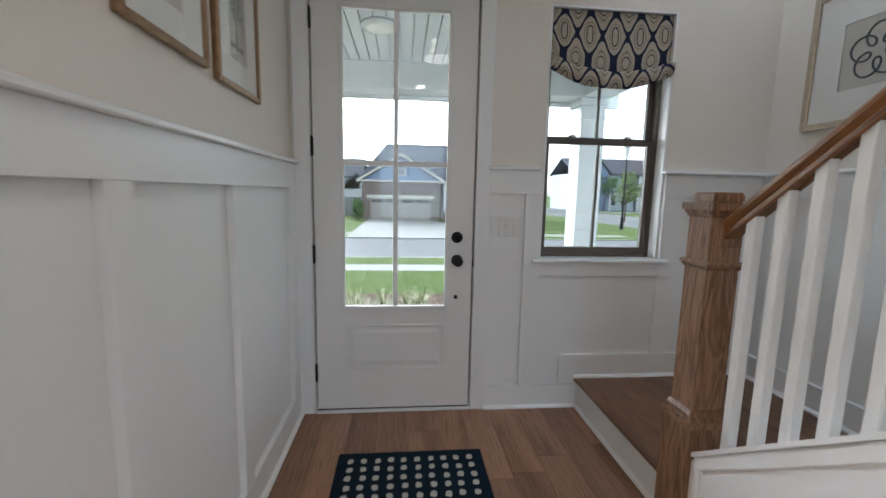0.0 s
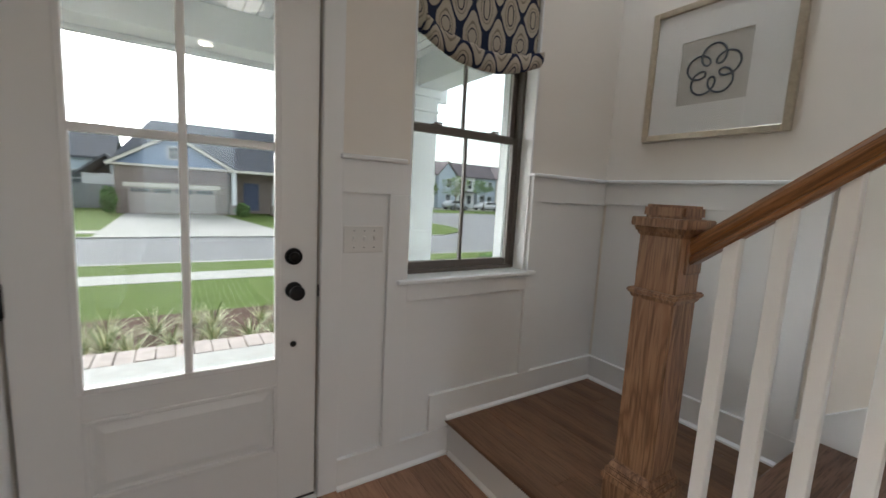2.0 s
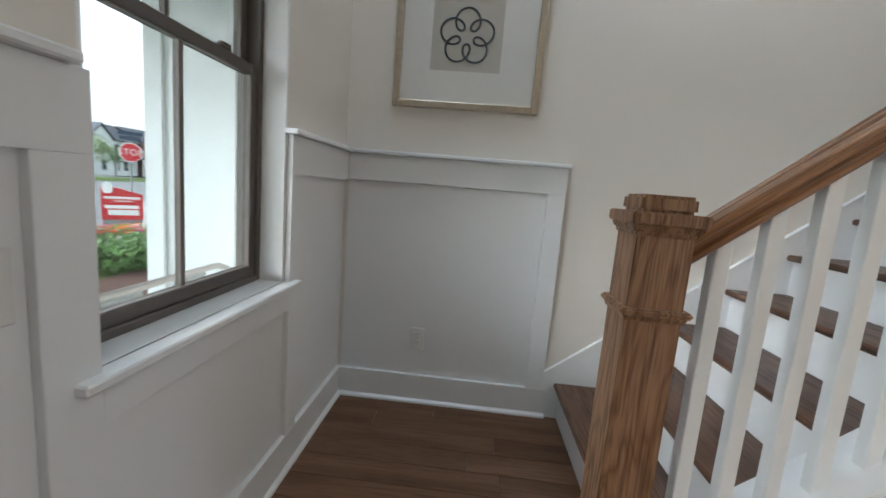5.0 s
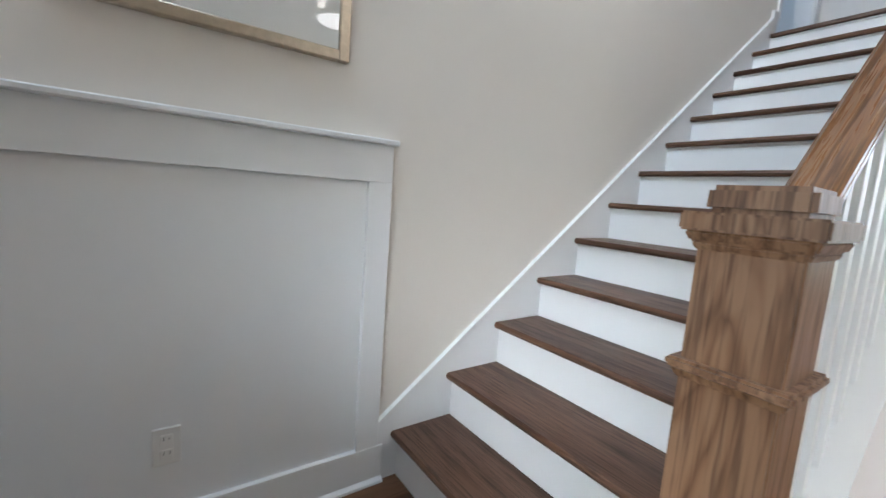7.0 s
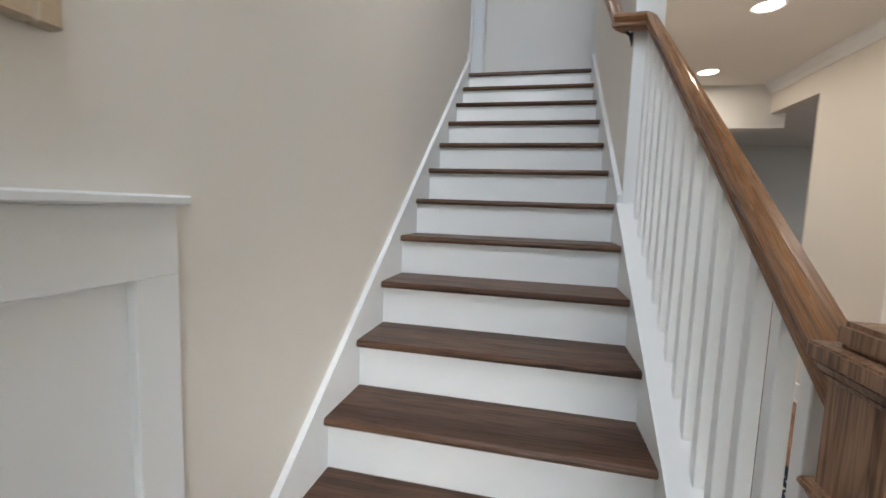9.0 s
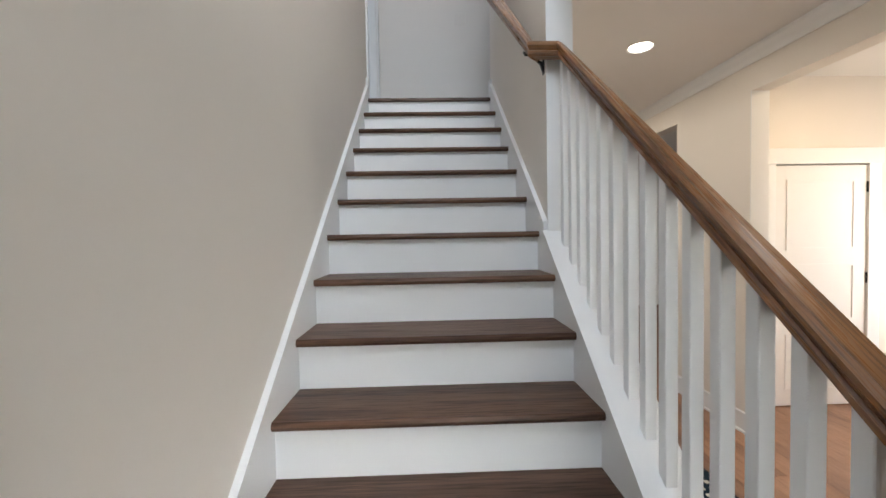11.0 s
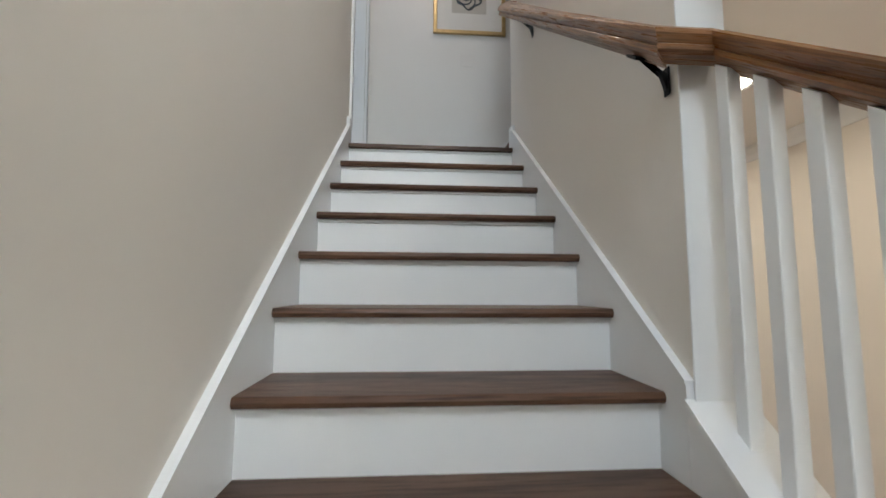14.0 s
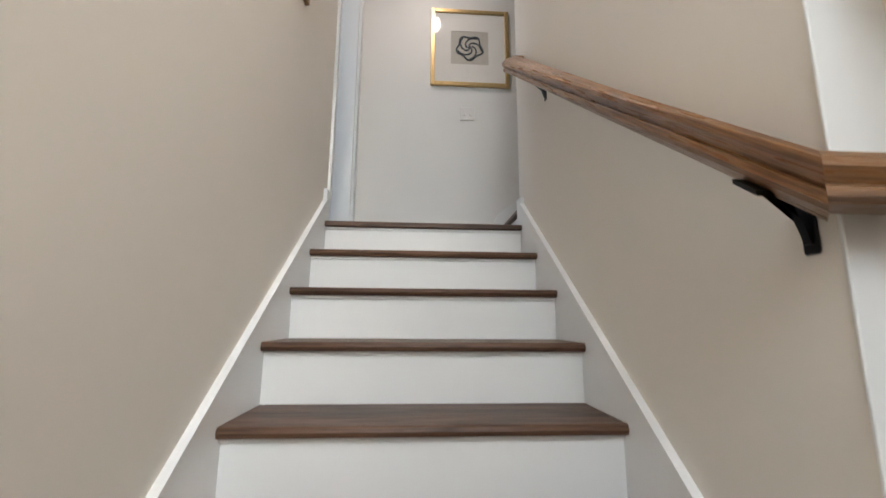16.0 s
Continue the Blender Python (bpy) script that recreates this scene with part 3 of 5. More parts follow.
# cased openings of the hall
for i, (y0, y1, h) in enumerate(((-3.585, -2.2, 2.52), (-6.4, -4.465, 2.52))):
    o = thing("trim_opening", (-0.06, y0, 0), "white lined opening in the hall wall", "trim", "", "structure")
    block("jamb", (-0.132, 0.003, y0 - 0.001, y0 + 0.008, 0, h), WALL if i else TRIM, o)
    block("jamb", (-0.132, 0.003, y1 - 0.008, y1 + 0.001, 0, h), WALL if i else TRIM, o)

# passage door
pdoor = thing("door_passage", (-0.98, -4.04, 0), "closed white three-panel interior door", "door", "", "structure")
block("slab", (-1.365, -0.565, -4.058, -4.03, 0.01, 2.05), DOORP, pdoor)
for z0, z1 in ((0.14, 0.62), (0.74, 1.22), (1.34, 1.93)):
    bm = bmesh.new()
    for b in ((-1.265, -1.245, z0, z1), (-0.685, -0.665, z0, z1)):
        box(bm, b[0], b[1], -4.03, -4.024, b[2], b[3])
    for za in (z0, z1 - 0.02):
        box(bm, -1.245, -0.685, -4.03, -4.024, za, za + 0.02)
    part("panel_moulding", bm, DOORP, pdoor)
for b in ((-0.560, -0.455, -4.06, -4.012, 0, 2.06), (-1.475, -1.370, -4.06, -4.012, 0, 2.06), (-1.495, -0.435, -4.06, -4.008, 2.06, 2.19)):
    block("casing", b, TRIM, pdoor)
part("knob", ball(rod(bmesh.new(), (-0.625, -4.03, 1.0), (-0.625, -3.985, 1.0), 0.01), (-0.625, -3.975, 1.0), 0.028), BLACK, pdoor, "black round knob", True)
for z in (0.25, 1.05, 1.82):
    block("hinge", (-1.375, -1.360, -4.03, -4.018, z, z + 0.09), BLACK, pdoor, "black hinge")

# ---- front door ----
door = thing("door_1", (0.61, 0.03, 0), "closed white front door with four glass lights and a raised panel", "door", "", "structure")
A0, A1 = 0.122, 1.034
G0, G1, GB, GT = 0.280, 0.881, 0.648, 2.31
YF, YB = -0.002, 0.043
block("stile", (A0, G0, YF, YB, 0.012, 2.44), DOORP, door)
block("stile", (G1, A1, YF, YB, 0.012, 2.44), DOORP, door)
block("rail", (G0, G1, YF, YB, GT, 2.44), DOORP, door)
block("rail", (G0, G1, YF, YB, 0.012, 0.255), DOORP, door)
block("rail", (G0, G1, YF, YB, 0.545, GB), DOORP, door)
block("panel_back", (G0, G1, 0.012, YB, 0.255, 0.545), DOORP, door)
bm = bmesh.new()
box(bm, G0 + 0.055, G1 - 0.055, 0.0, 0.012, 0.31, 0.49, 0.0)
for v in bm.verts:
    if v.co.y > 0.006:
        v.co.x += 0.03 if v.co.x > 0.58 else -0.03
        v.co.z += 0.03 if v.co.z > 0.4 else -0.03
part("raised_panel", bm, DOORP, door)
bm = bmesh.new()
for b in ((G0, G0 + 0.016, 0.255, 0.545), (G1 - 0.016, G1, 0.255, 0.545), (G0 + 0.016, G1 - 0.016, 0.255, 0.271), (G0 + 0.016, G1 - 0.016, 0.529, 0.545)):
    box(bm, b[0], b[1], -0.008, 0.014, b[2], b[3], 0.003)
part("panel_moulding", bm, DOORP, door)
bm = bmesh.new()
for b in ((G0 - 0.012, G0 + 0.01, GB - 0.012, GT + 0.012), (G1 - 0.01, G1 + 0.012, GB - 0.012, GT + 0.012), (G0 + 0.01, G1 - 0.01, GB - 0.012, GB + 0.01), (G0 + 0.01, G1 - 0.01, GT - 0.01, GT + 0.012)):
    box(bm, b[0], b[1], -0.010, 0.012, b[2], b[3], 0.003)
part("glazing_bead", bm, DOORP, door)
MX, MZ = 0.580, 1.487
block("muntin", (MX - 0.013, MX + 0.013, -0.004, 0.042, GB, GT), DOORP, door, "", 0.004)
block("muntin", (G0, MX - 0.013, -0.003, 0.041, MZ - 0.014, MZ + 0.014), DOORP, door, "", 0.004)
block("muntin", (MX + 0.013, G1, -0.003, 0.041, MZ - 0.014, MZ + 0.014), DOORP, door, "", 0.004)
for x0, x1 in ((G0 + 0.004, MX - 0.013), (MX + 0.013, G1 - 0.004)):
    for z0, z1 in ((GB + 0.004, MZ - 0.014), (MZ + 0.014, GT - 0.004)):
        p = block("pane", (x0, x1, 0.018, 0.022, z0, z1), GLASS, door, "clear glass pane", 0)
        p.visible_shadow = False
for z in (0.25, 0.965, 1.57, 2.24):
    h = block("hinge", (0.110, 0.125, -0.008, 0.004, z - 0.05, z + 0.05), BLACK, door, "black hinge")
    part("pin", rod(bmesh.new(), (0.117, -0.011, z - 0.055), (0.117, -0.011, z + 0.055), 0.006, seg=10), BLACK, h)
part("deadbolt", rod(rod(bmesh.new(), (0.941, -0.002, 1.07), (0.941, -0.020, 1.07), 0.034, 0.031, 28), (0.941, -0.02, 1.07), (0.941, -0.03, 1.07), 0.02, 0.018, 20), BLACK, door, "round black deadbolt", True)
part("knob", ball(rod(rod(bmesh.new(), (0.943, -0.002, 0.933), (0.943, -0.014, 0.933), 0.034, 0.031, 28), (0.943, -0.014, 0.933), (0.943, -0.05, 0.933), 0.013, seg=16), (0.943, -0.06, 0.933), 0.03, 20, (1, 0.62, 1)), BLACK, door, "round black door knob", True)
part("viewer", rod(bmesh.new(), (0.941, -0.002, 0.71), (0.941, -0.008, 0.71), 0.012, seg=20), BLACK, door, "small black stop button", True)
block("latch_plate", (1.0355, 1.0415, -0.012, -0.002, 0.90, 0.95), BLACK, door)
block("door_sweep", (A0, A1, -0.008, -0.002, 0.004, 0.018), SLOT, door, "dark weather sweep", 0)
dc = thing("trim_front_door", (0.6, 0, 0), "white painted casing round the front door", "trim", "", "structure")
block("casing", (0.026, 0.106, -0.026, -0.0, 0, 2.58), TRIM, dc)
block("casing", (1.045, 1.127, -0.026, -0.0, 0, 2.58), TRIM, dc)
block("head_casing", (0.106, 1.045, -0.026, -0.0, 2.452, 2.58), TRIM, dc)
block("jamb", (0.106, 0.1115, -0.02, 0.155, 0, 2.452), TRIM, dc)
block("jamb", (1.0425, 1.045, -0.02, 0.155, 0, 2.452), TRIM, dc)
for b in ((0.1115, 0.136, 0.044, 0.062, 0, 2.452), (1.018, 1.0425, 0.044, 0.062, 0, 2.452), (0.136, 1.018, 0.044, 0.062, 2.43, 2.452)):
    block("door_stop", b, TRIM, dc)
block("threshold", (0.112, 1.042, -0.03, 0.17, 0.0, 0.012), TRIM, dc, "white threshold strip")
sensor = thing("door_sensor", (1.037, -0.03, 2.42), "small white contact sensor at the head of the door", "sensor")
block("body", (1.012, 1.062, -0.034, -0.0265, 2.385, 2.41), PLATE, sensor)
block("magnet", (1.007, 1.032, -0.016, -0.003, 2.39, 2.40), PLATE, sensor)

# ---- window ----
win = thing("window_1", (1.88, 0.1, WB), "double-hung window with taupe sashes in a plain white reveal", "window", "", "structure")
block("window_sill", (1.388, 2.246, -0.05, 0.0, 0.926, 0.947), TRIM, win, "", 0.004)
block("stool", (W0, W1, 0.0, 0.085, 0.932, 0.9475), TRIM, win, "", 0.001)
block("jamb", (W0, W0 + 0.012, 0, 0.085, 0.9475, WT), TRIM, win)
block("jamb", (W1 - 0.012, W1, 0, 0.085, 0.9475, WT), TRIM, win)
block("head_jamb", (W0 + 0.012, W1 - 0.012, 0, 0.085, WT - 0.012, WT), TRIM, win)
FX0, FX1 = W0 + 0.002, W1 - 0.002
for b in ((FX0, FX0 + 0.028, 0.085, 0.165, WB, WT), (FX1 - 0.028, FX1, 0.085, 0.165, WB, WT), (FX0 + 0.028, FX1 - 0.028, 0.085, 0.165, WT - 0.03, WT), (FX0 + 0.028, FX1 - 0.028, 0.085, 0.175, WB, WB + 0.022)):
    block("window_frame", b, TAUPE, win, "", 0.003)


def sash(z0, z1, y0, y1, bottom, top, label):
    s = block("sash", (FX0 + 0.028, FX0 + 0.062, y0, y1, z0, z1), TAUPE, win, label, 0.003)
    block("sash_stile", (FX1 - 0.062, FX1 - 0.028, y0, y1, z0, z1), TAUPE, s, "", 0.003)
    block("sash_rail", (FX0 + 0.062, FX1 - 0.062, y0, y1, z0, z0 + bottom), TAUPE, s, "", 0.003)
    block("sash_rail", (FX0 + 0.062, FX1 - 0.062, y0, y1, z1 - top, z1), TAUPE, s, "", 0.003)
    xm = (FX0 + FX1) / 2
    block("muntin", (xm - 0.008, xm + 0.008, y0 + 0.006, y1 - 0.006, z0 + bottom, z1 - top), TAUPE, s, "", 0.002)
    for xa, xb in ((FX0 + 0.062, xm - 0.008), (xm + 0.008, FX1 - 0.062)):
        p = block("pane", (xa, xb, (y0 + y1) / 2 - 0.002, (y0 + y1) / 2 + 0.002, z0 + bottom, z1 - top), GLASS, s, "clear glass pane", 0)
        p.visible_shadow = False
    return s


low = sash(WB + 0.022, 1.675, 0.095, 0.127, 0.038, 0.036, "lower taupe sash")
sash(1.653, WT - 0.03, 0.130, 0.160, 0.034, 0.04, "upper taupe sash")
for x in (1.64, 2.0):
    bm = box(bmesh.new(), x - 0.028, x + 0.028, 0.096, 0.126, 1.675, 1.685, 0.003)
    rod(bm, (x, 0.11, 1.685), (x, 0.11, 1.695), 0.011, seg=12)
    box(bm, x - 0.005, x + 0.03, 0.098, 0.106, 1.687, 1.695, 0.002)
    part("sash_lock", bm, TAUPE, low, "taupe sash lock")

# unseen window, added round the opening of the upper fill lamp
upw = thing("window_upper", (2.3, 0.1, 3.5), "tall white window, added unseen for a fill lamp", "window", "", "structure")
for b in ((1.842, 1.90, 3.5, 5.0), (2.714, 2.772, 3.5, 5.0), (1.90, 2.714, 3.5, 3.56), (1.90, 2.714, 4.94, 5.0), (1.90, 2.714, 4.22, 4.27)):
    block("window_frame", (b[0], b[1], 0.06, 0.12, b[2], b[3]), TRIM, upw)
for z0, z1 in ((3.56, 4.22), (4.27, 4.94)):
    p = block("pane", (1.90, 2.714, 0.085, 0.089, z0, z1), GLASS, upw, "", 0)
    p.visible_shadow = False

# ---- roman shade ----
shade = thing("roman_shade", (1.88, 0.03, 2.1), "relaxed roman shade in navy and taupe ogee linen, drawn up", "window shade")
bm = bmesh.new()
uv = bm.loops.layers.uv.new("weave")
NX, S0, S1 = 44, W0 - 0.002 + 0.014, W1 - 0.014
prof = []
for i in range(15):
    prof.append((0.022 - 0.004 * math.sin(i / 14 * math.pi), -i / 14 * 0.34))
for i in range(1, 15):
    a = i / 14 * math.pi * 1.25
    prof.append((0.022 - 0.035 * (1 - math.cos(a)) / 1.6 * 1.2, -0.34 - 0.05 * math.sin(a) - 0.008 * i / 14))
grid, vlen, run = [], [0.0], 0.0
for a, b in zip(prof, prof[1:]):
    run += math.hypot(b[0] - a[0], b[1] - a[1])
    vlen.append(run)
for j in range(NX + 1):
    s = j / NX
    x = S0 + (S1 - S0) * s
    sag = 1 - (2 * s - 1) ** 2
    ear = math.exp(-((min(s, 1 - s)) / 0.05) ** 2)
    col = []
    for i, (dy, dz) in enumerate(prof):
        k = i / (len(prof) - 1)
        low_k = max(0.0, (k - 0.3) / 0.7)
        wav = 0.010 * math.sin(s * 17 + k * 5) * low_k + 0.006 * math.sin(s * 41 + 1.3) * low_k ** 2
        col.append(bm.verts.new((x - 0.012 * (1 if s > 0.5 else -1) * ear * low_k, dy + wav - 0.02 * ear * low_k, 2.388 + dz * (0.88 + 0.24 * sag) + 0.012 * wav - 0.012 * ear * low_k)))
    grid.append(col)
for j in range(NX):
    for i in range(len(prof) - 1):
        f = bm.faces.new((grid[j][i], grid[j][i + 1], grid[j + 1][i + 1], grid[j + 1][i]))
        for lp, (a, b) in zip(f.loops, ((j, i), (j, i + 1), (j + 1, i + 1), (j + 1, i))):
            lp[uv].uv = ((S1 - S0) * a / NX, vlen[b])
fabric = part("fabric", bm, SHADE, shade, "", True)
sol = fabric.modifiers.new("thickness", "SOLIDIFY")
sol.thickness = 0.003
block("head_rail", (S0, S1, 0.03, 0.06, 2.355, 2.388), TRIM, shade)

# ---- staircase ----
stairs = thing("staircase", (2.3, NOSE1, 0), "straight staircase with dark oak treads and white risers", "staircase", "", "structure")
TX0, TX1 = 1.80, 2.832


def tread_profile(y, z):
    return [(y - RUN - 0.03, z - 0.028), (y - 0.004, z - 0.028), (y, z - 0.024), (y + 0.004, z - 0.014), (y, z - 0.004), (y - 0.005, z), (y - RUN - 0.03, z)]


bm = prism(bmesh.new(), tread_profile(0, 0), "x", TX0, TX1)
tread_me = bpy.data.meshes.new("tread")
bmesh.ops.recalc_face_normals(bm, faces=bm.faces)
bm.to_mesh(tread_me)
bm.free()
tread_me.materials.append(TREAD_OAK)
riser_me = bpy.data.meshes.new("riser")
bm = box(bmesh.new(), TX0, TX1, -0.018, 0, 0, RISE - 0.028)
box(bm, TX0, TX1, 0, 0.010, RISE - 0.04, RISE - 0.0285)
bmesh.ops.recalc_face_normals(bm, faces=bm.faces)
bm.to_mesh(riser_me)
bm.free()
riser_me.materials.append(TRIM)
so = ORIGIN[stairs.name]
for k in range(1, STEPS + 1):
    y = NOSE1 - (k - 1) * RUN
    if k < STEPS:
        shared("tread", tread_me, stairs, Vector((0, y, RISE + RISE * k)) - so)
    shared("riser", riser_me, stairs, Vector((0, y - 0.03, RISE * k)) - so)
block("landing_nosing", (TX0, TX1, TOP_Y - 0.12, TOP_Y, TOP_Z - 0.028, TOP_Z), TREAD_OAK, stairs, "", 0.004)


def sk(y, up):
    return (y, nose_z(y) + up)


skirt = [(-1.0985, RISE), (-1.0985, nose_z(-1.0985) + 0.09), sk(-4.20, 0.092), (-4.20, TOP_Z - 0.05), (-4.20, 2.2), (-1.5, RISE)]
part("skirt_board", prism(bmesh.new(), skirt, "x", TX1, XR - 0.0005), TRIM, stairs)
part("skirt_cap", prism(bmesh.new(), [sk(-1.0985, 0.088), sk(-1.0985, 0.098), sk(-4.20, 0.101), sk(-4.20, 0.091)], "x", TX1 - 0.003, XR - 0.0005), TRIM, stairs)
part("skirt_board", prism(bmesh.new(), [sk(WALL_END - 0.001, -0.3), sk(WALL_END - 0.001, 0.098), sk(-4.19, 0.098), sk(-4.19, -0.3)], "x", 1.7805, TX0), TRIM, stairs)
part("skirt_cap", prism(bmesh.new(), [sk(WALL_END - 0.001, 0.097), sk(WALL_END - 0.001, 0.106), sk(-4.19, 0.106), sk(-4.19, 0.097)], "x", 1.7805, TX0 + 0.003), TRIM, stairs)
for x0, x1, z in ((TX1, XR - 0.0005, 0.24), (1.7805, TX0, 0.22)):
    block("skirt_end", (x0, x1, -4.27, -4.19, TOP_Z - 0.06, TOP_Z + z - 0.06), TRIM, stairs)
# closed stringer with the wall below it
S_OUT = 1.662
part("stringer_wall", prism(bmesh.new(), [(-1.11, 0.0), (-1.11, nose_z(-1.11) + 0.046), sk(WALL_END, 0.046), (WALL_END, 0.0)], "x", S_OUT, TX0), TRIM, stairs)
part("stringer_cap", prism(bmesh.new(), [sk(-1.11, 0.047), sk(-1.11, 0.066), sk(WALL_END, 0.066), sk(WALL_END, 0.047)], "x", S_OUT - 0.012, TX0 + 0.006), TRIM, stairs)
bm = bmesh.new()
prism(bm, [(-1.111, 0.0), (-1.111, nose_z(-1.111) + 0.036), (-1.18, nose_z(-1.18) + 0.036), (-1.18, 0.0)], "x", S_OUT - 0.008, S_OUT)
prism(bm, [sk(-1.18, -0.01), sk(-1.18, 0.036), sk(WALL_END, 0.036), sk(WALL_END, -0.01)], "x", S_OUT - 0.008, S_OUT)
part("stringer_trim", bm, TRIM, stairs)

# lower landing
plat = thing("floor_landing", (2.3, -0.55, 0), "dark oak boarded lower landing with a white riser", "landing", "", "structure")
block("core", (1.733, XR, -1.186, 0, 0, RISE - 0.021), TRIM, plat, "", 0)
block("riser", (1.723, 1.732, -0.98, -0.004, 0, RISE - 0.024), TRIM, plat)
part("shoe_moulding", prism(bmesh.new(), [(1.723, 0), (1.707, 0), (1.709, 0.01), (1.723, 0.02)], "y", -0.98, -0.04), TRIM, plat)
bm = prism(bmesh.new(), [(1.823, RISE - 0.02), (1.704, RISE - 0.02), (1.700, RISE - 0.012), (1.703, RISE - 0.003), (1.708, RISE), (1.823, RISE)], "y", -0.985, -0.005)
part("nosing", bm, PLAT_OAK, plat)
x = 1.824
rng = random.Random(5)
while x < XR - 0.02:
    w = min(0.127, XR - 0.001 - x)
    cut = -rng.uniform(0.25, 0.9)
    for y0, y1 in ((-1.185, cut), (cut, -0.001)):
        block("plank", (x, x + w - 0.0012, y0, y1 - 0.0012, RISE - 0.02, RISE), PLAT_OAK, plat, "", 0.0012)
    x += w

# upper landing
up = thing("floor_upper_landing", (2.3, -4.7, TOP_Z), "dark oak upper landing with a short further flight", "landing", "", "structure")
block("deck", (1.66, XR, BACK_UP, TOP_Y - 0.121, TOP_Z - 0.25, TOP_Z - 0.001), PLAT_OAK, up, "", 0)
for i in range(2):
    block("riser", (1.70 - 0.254 * i - 0.02, 1.70 - 0.254 * i, BACK_UP + 0.02, -4.33, TOP_Z + RISE * i, TOP_Z + RISE * (i + 1) - 0.028), TRIM, up)
    block("tread", (1.70 - 0.254 * i - 0.29, 1.70 - 0.254 * i + 0.03, BACK_UP + 0.02, -4.33, TOP_Z + RISE * (i + 1) - 0.028, TOP_Z + RISE * (i + 1)), TREAD_OAK, up, "", 0.004)
part("skirt_board", prism(bmesh.new(), [(1.82, TOP_Z), (1.82, TOP_Z + 0.13), (1.72, TOP_Z + 0.33), (0.9, TOP_Z + 0.95), (0.9, TOP_Z)], "y", BACK_UP + 0.0005, BACK_UP + 0.02), TRIM, up)
block("baseboard", (1.82, 2.85, BACK_UP + 0.0005, BACK_UP + 0.016, TOP_Z, TOP_Z + 0.15), TRIM, up)
block("upper_deck", (-0.13, 1.17, BACK_UP, -4.33, CEIL_Z + 0.09, TOP_Z + 2 * RISE), PLAT_OAK, up, "", 0)

# ---- newel post ----
NX_, NY_ = 1.709, -1.058
newel = thing("newel_post", (NX_, NY_, 0), "square stained oak newel post with stepped cap", "newel post")


def square(h0, h1, a, b=None, bevel=0.003):
    b = a if b is None else b
    bm = bmesh.new()
    lo = [bm.verts.new((NX_ + sx * a, NY_ + sy * a, h0)) for sx, sy in ((-1, -1), (1, -1), (1, 1), (-1, 1))]
    hi = [bm.verts.new((NX_ + sx * b, NY_ + sy * b, h1)) for sx, sy in ((-1, -1), (1, -1), (1, 1), (-1, 1))]
    bm.faces.new(lo[::-1])
    bm.faces.new(hi)
    for i in range(4):
        bm.faces.new((lo[i], lo[(i + 1) % 4], hi[(i + 1) % 4], hi[i]))
    if bevel:
        bmesh.ops.bevel(bm, geom=list(bm.edges), offset=bevel, segments=2, affect="EDGES")
    return bm


part("base", square(0, 0.515, 0.076), OAK, newel)
part("base_moulding", square(0.515, 0.538, 0.083, 0.081, 0.004), OAK, newel)
part("base_moulding", square(0.538, 0.556, 0.077, 0.073, 0.004), OAK, newel)
part("base_moulding", square(0.556, 0.578, 0.070, 0.060, 0.004), OAK, newel)
part("shaft", square(0.578, 1.266, 0.058, 0.058, 0.003), OAK, newel)
part("collar", square(1.084, 1.098, 0.061, 0.067, 0.002), OAK, newel)
part("collar", square(1.098, 1.112, 0.073, 0.072, 0.004), OAK, newel)
part("cap_moulding", square(1.262, 1.272, 0.060, 0.064, 0.002), OAK, newel)
part("cap_moulding", square(1.272, 1.287, 0.066, 0.072, 0.003), OAK, newel)
part("cap", square(1.287, 1.312, 0.077, 0.077, 0.003), OAK, newel)
part("top_block", square(1.312, 1.348, 0.057, 0.056, 0.007), OAK, newel)

# ---- balustrade ----
RX, WX = 1.722, 1.855
RT = [(-0.022, -0.0765), (0.022, -0.0765), (0.030, -0.0702), (0.030, -0.0558), (0.024, -0.0495), (0.036, -0.0288), (0.036, -0.0162), (0.026, -0.0036), (0.0, 0.0000), (-0.026, -0.0036), (-0.036, -0.0162), (-0.036, -0.0288), (-0.024, -0.0495), (-0.030, -0.0558), (-0.030, -0.0702)]
RA, RB, WZ = (-1.115, 1.264), (-2.525, 2.378), (-4.13, 3.637)


def rail_z(y):
    return RA[1] + (y - RA[0]) / (RB[0] - RA[0]) * (RB[1] - RA[1])


def mitred(a, side_a, b, side_b, depth=1.0):
    """A length of handrail whose ends are cut along the given level directions."""
    bm = bmesh.new()
    ends = []
    for c, side in ((a, side_a), (b, side_b)):
        ends.append([bm.verts.new((c[0] + side[0] * u, c[1] + side[1] * u, c[2] + v * depth)) for u, v in RT])
    bm.faces.new(ends[0])
    bm.faces.new(ends[1][::-1])
    for i in range(len(RT)):
        k = (i + 1) % len(RT)
        bm.faces.new((ends[0][i], ends[0][k], ends[1][k], ends[1][i]))
    return bm


